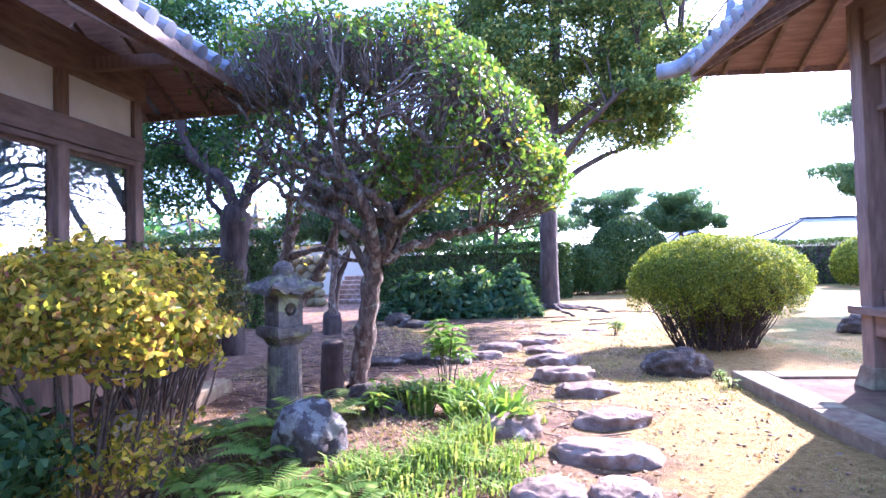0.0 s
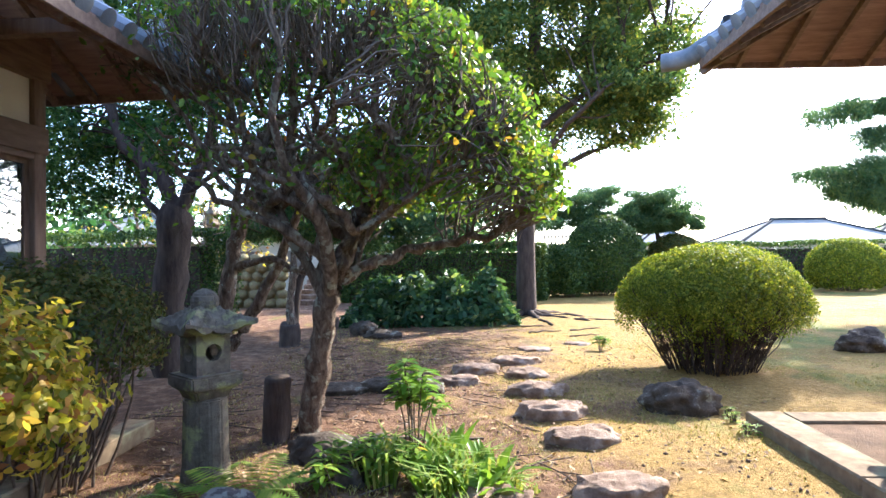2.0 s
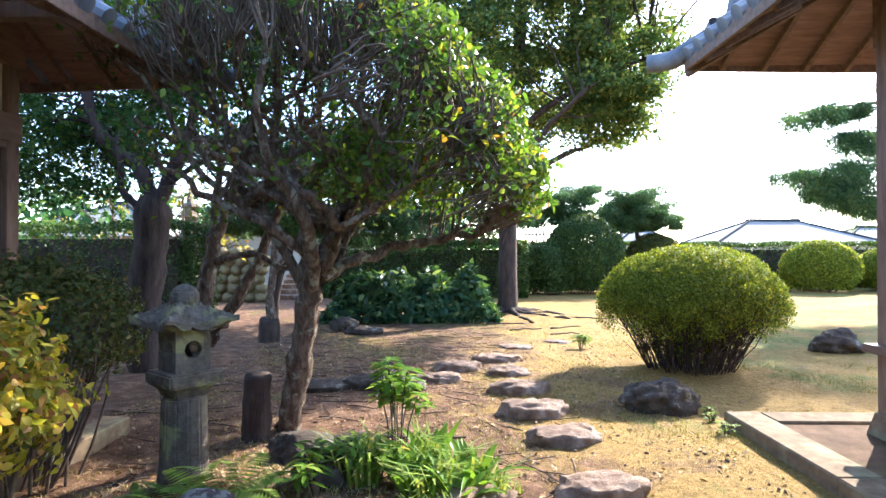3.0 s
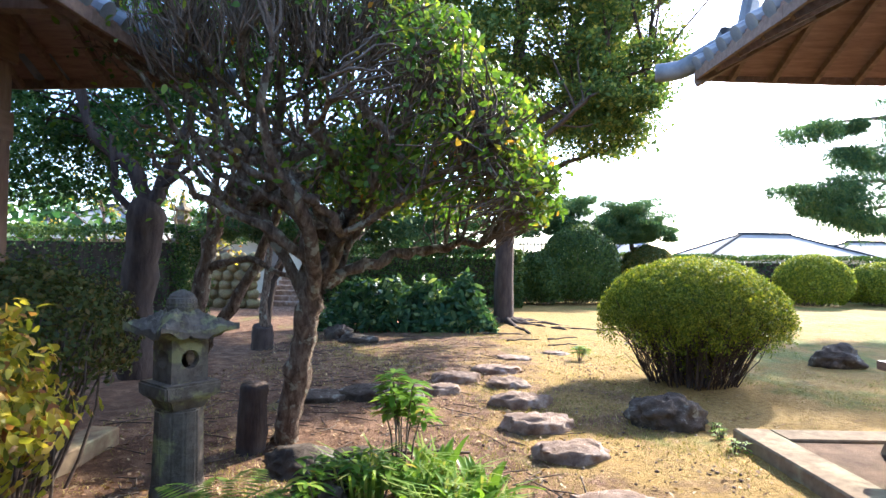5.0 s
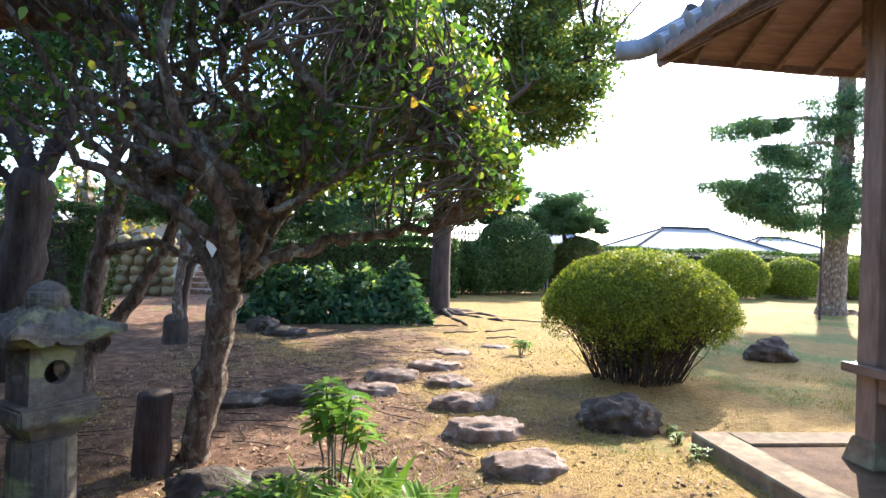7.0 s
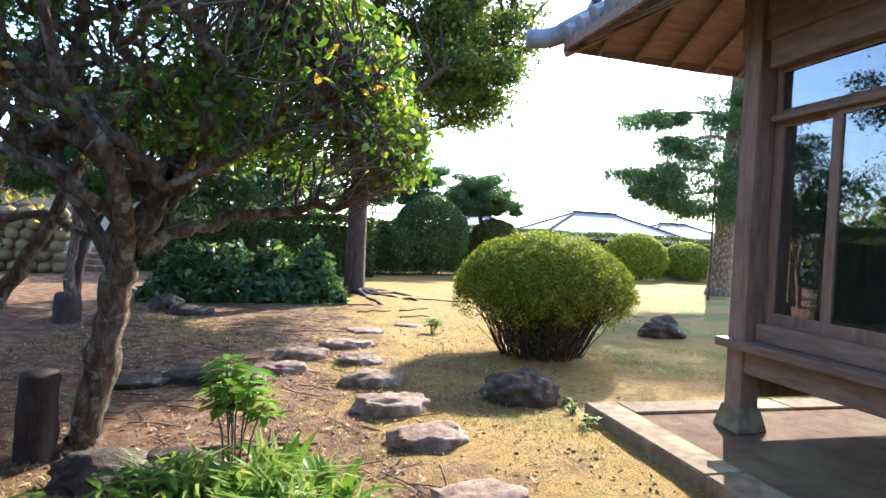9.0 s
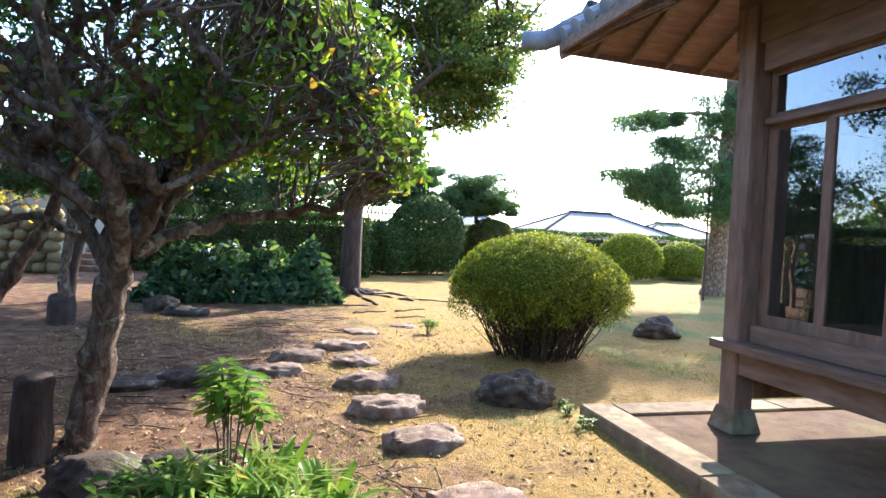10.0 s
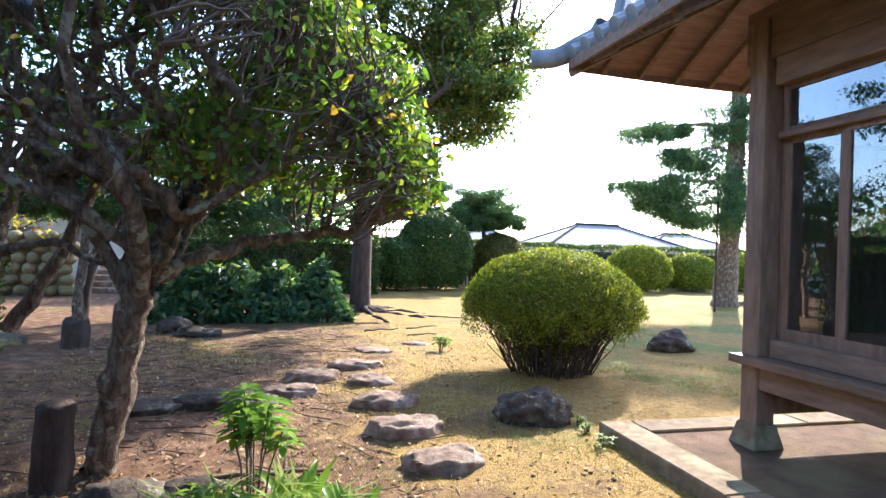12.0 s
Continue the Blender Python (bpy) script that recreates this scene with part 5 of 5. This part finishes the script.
def fern_bed():
    """A bank of broad strap leaves round the tall tree's foot."""
    t = thing("fern_bed", -1.1, 15.1, 0, "dense bank of dark broad-leaved shade plants", "shrub bed", kind="stuff")
    n = 5200
    x, y = rng.uniform(-3.3, 0.85, n), rng.uniform(14.2, 16.2, n)
    edge = np.clip(np.minimum(np.minimum(x + 3.3, 0.95 - x) / 0.5, (y - 14.1) / 0.5), 0.1, 1)
    z = rng.uniform(0.05, 1, n) ** 0.6 * 0.95 * edge * (1 + 0.3 * np.sin(x * 3.1 + 1) * np.sin(y * 4) + 0.15 * np.sin(x * 7.3))
    P = np.stack([x, y, z], -1)
    N = unit(rng.normal(0, 0.6, P.shape) + np.array([0, -0.7, 0.8]))
    v, f = blades(P, N, 0.27, 0.105, 0.3, True)
    link("foliage", mesh_of("foliage", v - np.array([-1.1, 15.1, 0]), f, M_SHADE), t)


fern_bed()


# ---- lawn, pebbles, litter ----
def scatter():
    n = 110000
    x, y = rng.uniform(-3.5, 6.5, n), 2.6 + 11.5 * rng.uniform(0, 1, n) ** 1.3
    g = np.sin(x * 1.3 + 0.4) * np.sin(y * 0.9 + 1.1) + 0.5 * np.sin(x * 3.1 + y * 2.3)
    pod = (x > 2.3) & (y < 6.6)
    keep = (g + rng.normal(0, 0.5, n) > 0.1) & ~pod
    x, y = x[keep], y[keep]
    n = len(x)
    b = np.stack([x, y, gz(x, y) - 0.004], -1)
    a = rng.uniform(0, 6.28, n)
    d = np.stack([np.cos(a), np.sin(a), 0 * a], -1)
    s = np.stack([-np.sin(a), np.cos(a), 0 * a], -1) * 0.0035
    h = rng.uniform(0.012, 0.045, n)[:, None] * np.clip(0.6 + 0.35 * g[keep], 0.5, 1.3)[:, None]
    tip = b + d * h * 0.9 + np.array([0, 0, 1.0]) * h
    v = np.stack([b - s, b + s, tip + s * 0.3, tip - s * 0.3], 1).reshape(-1, 3)
    tagged(link("lawn_grass", mesh_of("lawn_grass", v, np.arange(n * 4).reshape(-1, 4), M_GRASS)), "thin dry yellow-green lawn grass", "grass", kind="stuff")
    # fallen leaves
    n = 7000
    x, y = rng.uniform(-3.5, 3.2, n), rng.uniform(3, 13, n)
    keep = ~((x > 2.2) & (y < 6.7)) & (rng.uniform(size=n) < np.where(x < 0.6, 1, 0.35))
    x, y = x[keep], y[keep]
    P = np.stack([x, y, gz(x, y) + 0.012], -1)
    v, f = blades(P, unit(rng.normal(0, 0.3, P.shape) + np.array([0, 0, 1.0])), 0.05, 0.026, 0.1)
    tagged(link("fallen_leaves", mesh_of("fallen_leaves", v, f, M_LITTER)), "dry brown fallen leaves on the earth", "leaves", kind="stuff")
    # fallen twigs
    tw = []
    for _ in range(420):
        a, ln = rng.uniform(0, 6.28), rng.uniform(0.06, 0.28)
        x0, y0 = rng.uniform(-3.4, 0.9), rng.uniform(4.5, 14)
        q = np.array([x0, y0, float(gz(x0, y0)) + 0.012])
        d = np.array([math.cos(a), math.sin(a), 0]) * ln
        tw.append((np.array([q - d, q + rng.normal(0, 0.02, 3) * (1, 1, 0.2), q + d]), np.array([0.006, 0.005, 0.003])))
    v, f = tubes(tw, 4)
    tagged(link("fallen_twigs", mesh_of("fallen_twigs", v, f, M_TWIG, True)), "thin dry twigs scattered under the trees", "twigs", kind="stuff")
    # pebbles
    n = 3200
    x, y = rng.uniform(-2.4, 2.2, n), rng.uniform(3.2, 11, n)
    o = np.array([(1, 0, 0), (0, 1, 0), (-1, 0, 0), (0, -1, 0), (0, 0, 0.7), (0, 0, -0.7)], float)
    r = (0.005 + 0.016 * rng.uniform(size=n) ** 3)
    V = (o[None] * r[:, None, None] * rng.uniform(0.6, 1.4, (n, 1, 3)) + np.stack([x, y, gz(x, y) + r * 0.2], -1)[:, None]).reshape(-1, 3)
    tri = np.array([(0, 1, 4), (1, 2, 4), (2, 3, 4), (3, 0, 4), (1, 0, 5), (2, 1, 5), (3, 2, 5), (0, 3, 5)])
    F = (tri[None] + (np.arange(n) * 6)[:, None, None]).reshape(-1, 3)
    tagged(link("pebbles", mesh_of("pebbles", V, F, M_STEP)), "small loose pebbles on the path", "pebbles", kind="stuff")


scatter()


def fallen_branch(x, y, ln, a, r):
    z = float(gz(x, y)) + r
    d = np.array([math.cos(a), math.sin(a), 0])
    p = np.array([x, y, z])
    v, f = tubes([limb([p - d * ln / 2, p + (0, 0, 0.01), p + d * ln / 2], r, r * 0.5, 8, 0.012)], 6)
    tagged(link("fallen_branch", mesh_of("fallen_branch", v, f, M_TWIG, True)), "dry fallen branch lying on the lawn", "branch", "fallen branches")


for q in [(2.9, 15.2, 1.6, -0.5, .025), (2.2, 13.6, .8, 0.5, .02), (1.3, 13.2, .7, 0.3, .02), (2.0, 12.6, .6, 0.2, .018), (3.4, 13.0, .5, 1.0, .015), (1.0, 14.2, .9, 0.1, .02), (-0.6, 6.0, 1.1, 0.06, .022)]:
    fallen_branch(*q)


# ---- stone wall, steps and pagoda beyond ----
def stone_wall():
    t = thing("stone_wall", -7.9, 20.2, 0, "low wall of rounded field stones", "wall", kind="structure")
    me = [rock_mesh("wall_stone", M_WALLSTONE, 60 + i, 0, 0.22, 2) for i in range(5)]
    link("wall_core", of_bmesh("wall_core", box(2.6, 0.5, 1.75, -0.1, 0.35, 0.87), M_WALLSTONE), t)
    k = 0
    for row in range(6):
        x = -1.35
        while x < 1.25:
            w = rng.uniform(0.16, 0.26)
            link("wall_stone", me[k % 5], t, at=pose(x + w, 0.1, 0.15 + row * 0.30, 0, 0, rng.uniform(0, 360)) @ Matrix.Diagonal((w * 1.05, 0.2, 0.185, 1)))
            x += 2 * w - 0.02
            k += 1
    s = thing("garden_steps", -5.9, 21.6, 0, "rough stone steps climbing beside the wall", "steps")
    for i in range(6):
        block("step", -6.5, -5.2, 21.2 + i * 0.36, 21.62 + i * 0.36, -0.05, 0.17 * (i + 1), M_STEP, s, bevel=0.03)


stone_wall()


def pagoda(x, y):
    t = thing("stone_pagoda", x, y, 0, "small tiered stone pagoda beyond the hedge", "pagoda")
    def ring(name, prof):
        bm = bmesh.new()
        prev = None
        for r, h in prof:
            c = [bm.verts.new((r * math.cos(0.6 + i * math.pi / 2), r * math.sin(0.6 + i * math.pi / 2), h)) for i in range(4)]
            if prev:
                for i in range(4):
                    bm.faces.new((prev[i], prev[(i + 1) % 4], c[(i + 1) % 4], c[i]))
            prev = c
        bm.faces.new(prev)
        link(name, of_bmesh(name, bm, M_LANTERN), t)
    ring("shaft", [(0.34, 0), (0.3, 1.6)])
    for i in range(5):
        z, r = 1.6 + i * 0.27, 0.42 - i * 0.035
        ring("tier", [(r * 0.62, z), (r * 0.6, z + 0.13), (r, z + 0.15), (r, z + 0.19), (r * 0.6, z + 0.27)])
    ring("spire", [(0.1, 2.95), (0.06, 3.2), (0.01, 3.4)])


pagoda(-7.2, 16.3)


def picket_fence(x0, x1, y, z1):
    t = thing("picket_fence", (x0 + x1) / 2, y, 0, "pale picket fence behind the clipped bushes", "fence")
    n = int((x1 - x0) / 0.16)
    for i in range(n):
        x = x0 + (i + 0.5) * (x1 - x0) / n
        block("slat", x - 0.035, x + 0.035, y - 0.012, y + 0.012, 0.0, z1, M_PLASTER, t)
    for z in (0.6, z1 - 0.25):
        block("rail", x0, x1, y + 0.014, y + 0.05, z - 0.04, z + 0.04, M_PLASTER, t)


picket_fence(3.0, 7.6, 28.3, 2.75)


# ---- houses beyond ----
def far_house(x, y, w, d, h, rh, wall_mat, roof_mat, label, turn=0):
    t = thing("neighbour_house", x, y, 0, label, "house", "houses beyond the hedge", turn=turn)
    link("wall", of_bmesh("wall", box(w, d, h, 0, 0, h / 2), wall_mat), t)
    bm = bmesh.new()
    e, k = 0.6, min(d / 2 + 0.3, w / 2)
    v = [bm.verts.new(p) for p in ((-w / 2 - e, -d / 2 - e, h), (w / 2 + e, -d / 2 - e, h), (w / 2 + e, d / 2 + e, h), (-w / 2 - e, d / 2 + e, h), (-w / 2 + k, 0, h + rh), (w / 2 - k + 0.01, 0, h + rh))]
    for f in ((0, 1, 5, 4), (2, 3, 4, 5), (1, 2, 5), (3, 0, 4), (3, 2, 1, 0)):
        bm.faces.new([v[i] for i in f])
    link("roof", of_bmesh("roof", bm, roof_mat), t)
    bm = box(w - 2 * k + 0.6, 0.25, 0.22, 0, 0, h + rh + 0.05, 0.03)
    link("ridge", of_bmesh("ridge", bm, M_RIDGE), t)
    for sx, sy in ((-1, -1), (1, -1), (1, 1), (-1, 1)):
        vv, ff = tubes([(np.array([(sx * (w / 2 - k), 0, h + rh + 0.03), (sx * (w / 2 - k * 0.5 + e / 2), sy * (d / 4 + e / 2), h + rh / 2 + 0.03), (sx * (w / 2 + e), sy * (d / 2 + e), h + 0.03)]), np.array([0.09, 0.09, 0.09]))], 6)
        link("hip_ridge", mesh_of("hip_ridge", vv, ff, M_RIDGE, True), t)
    for i in range(int(w / 2.2)):
        wx = -w / 2 + 1.1 + i * 2.2
        # solid dark panels; the gloom behind the openings is in their colour
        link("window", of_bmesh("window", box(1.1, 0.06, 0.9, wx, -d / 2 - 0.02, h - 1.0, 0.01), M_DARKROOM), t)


far_house(23.4, 45, 10.5, 6.5, 2.3, 1.75, M_FARWALL, M_FARROOF, "house with a broad pale sunlit hipped roof")
far_house(16.5, 55, 4, 4.5, 2.6, 1.6, M_FARWALL, M_TILE, "far house with a grey tiled roof")
far_house(33, 48, 9, 6, 2.2, 1.5, M_FARWALL, M_FARROOF, "house with a low pale roof")
far_house(-8.2, 32, 8, 6, 2.6, 1.6, M_FARWALL, M_TILE, "neighbour house with grey tiled roof and cream wall")
far_house(-17, 30, 7, 6, 2.4, 1.7, M_FARWALL, M_FARROOF, "neighbour house with a pale roof")
v, f = tubes([limb([(21.3, 57, 0), (21.3, 57, 3), (21.3, 57, 5.2)], 0.07, 0.06, 5, 0, 0), limb([(20.6, 57, 4.9), (21.3, 57, 4.9), (21.9, 57, 4.9)], 0.05, 0.05, 4, 0, 0)], 5)
tagged(link("utility_pole", mesh_of("utility_pole", v, f, M_TILE, True)), "distant utility pole above the hedge", "pole")


def bare_tree(x, y):
    L = [limb([(x, y, -0.1), (x + 0.1, y, 1.2), (x, y, 2.4)], 0.09, 0.05, 8)]
    for k in range(9):
        a = k * 0.7
        s = L[0][0][3 + k % 4]
        e = s + np.array([math.cos(a) * 1.3, math.sin(a) * 0.8, rng.uniform(0.5, 1.4)])
        L.append(limb([s, (s + e) / 2 + (0, 0, 0.2), e], 0.03, 0.008, 8, 0.03))
    tips = np.concatenate([p[4:] for p, _ in L[1:]]) + rng.normal(0, 0.3, (36, 3))
    cs = tips[::2]
    p, n = clumps(cs, [0.18] * len(cs), 16, 0.9)
    tree("bare_tree", (x, y, 0), "nearly bare small tree with a few yellow leaves", L, M_BARK, blades(p, n, 0.1, 0.06), M_AZALEA, hang(L, tips, 0.01))


bare_tree(-8.6, 15.2)
bare_tree(-7.0, 15.6)

# woods that close the place behind and beside
def far_woods(name, cs, r, per, label):
    p, n = clumps(cs, r, per, 0.9, 0.8)
    v, f = blades(p, n, 0.5, 0.3)
    tagged(link(name, mesh_of(name, v, f, M_LEAFDK)), label, "woods", kind="stuff")


cs = [(rng.uniform(-40, -12), rng.uniform(18, 40), rng.uniform(0, 4)) for _ in range(90)] + [(rng.uniform(-6, 3), rng.uniform(30, 36), rng.uniform(0, 3.2)) for _ in range(40)] + [(rng.uniform(-14, 6), rng.uniform(-16, -9), rng.uniform(0, 6)) for _ in range(120)]
far_woods("far_woods", cs, [1.2] * len(cs), 60, "dim green woods beyond the garden")
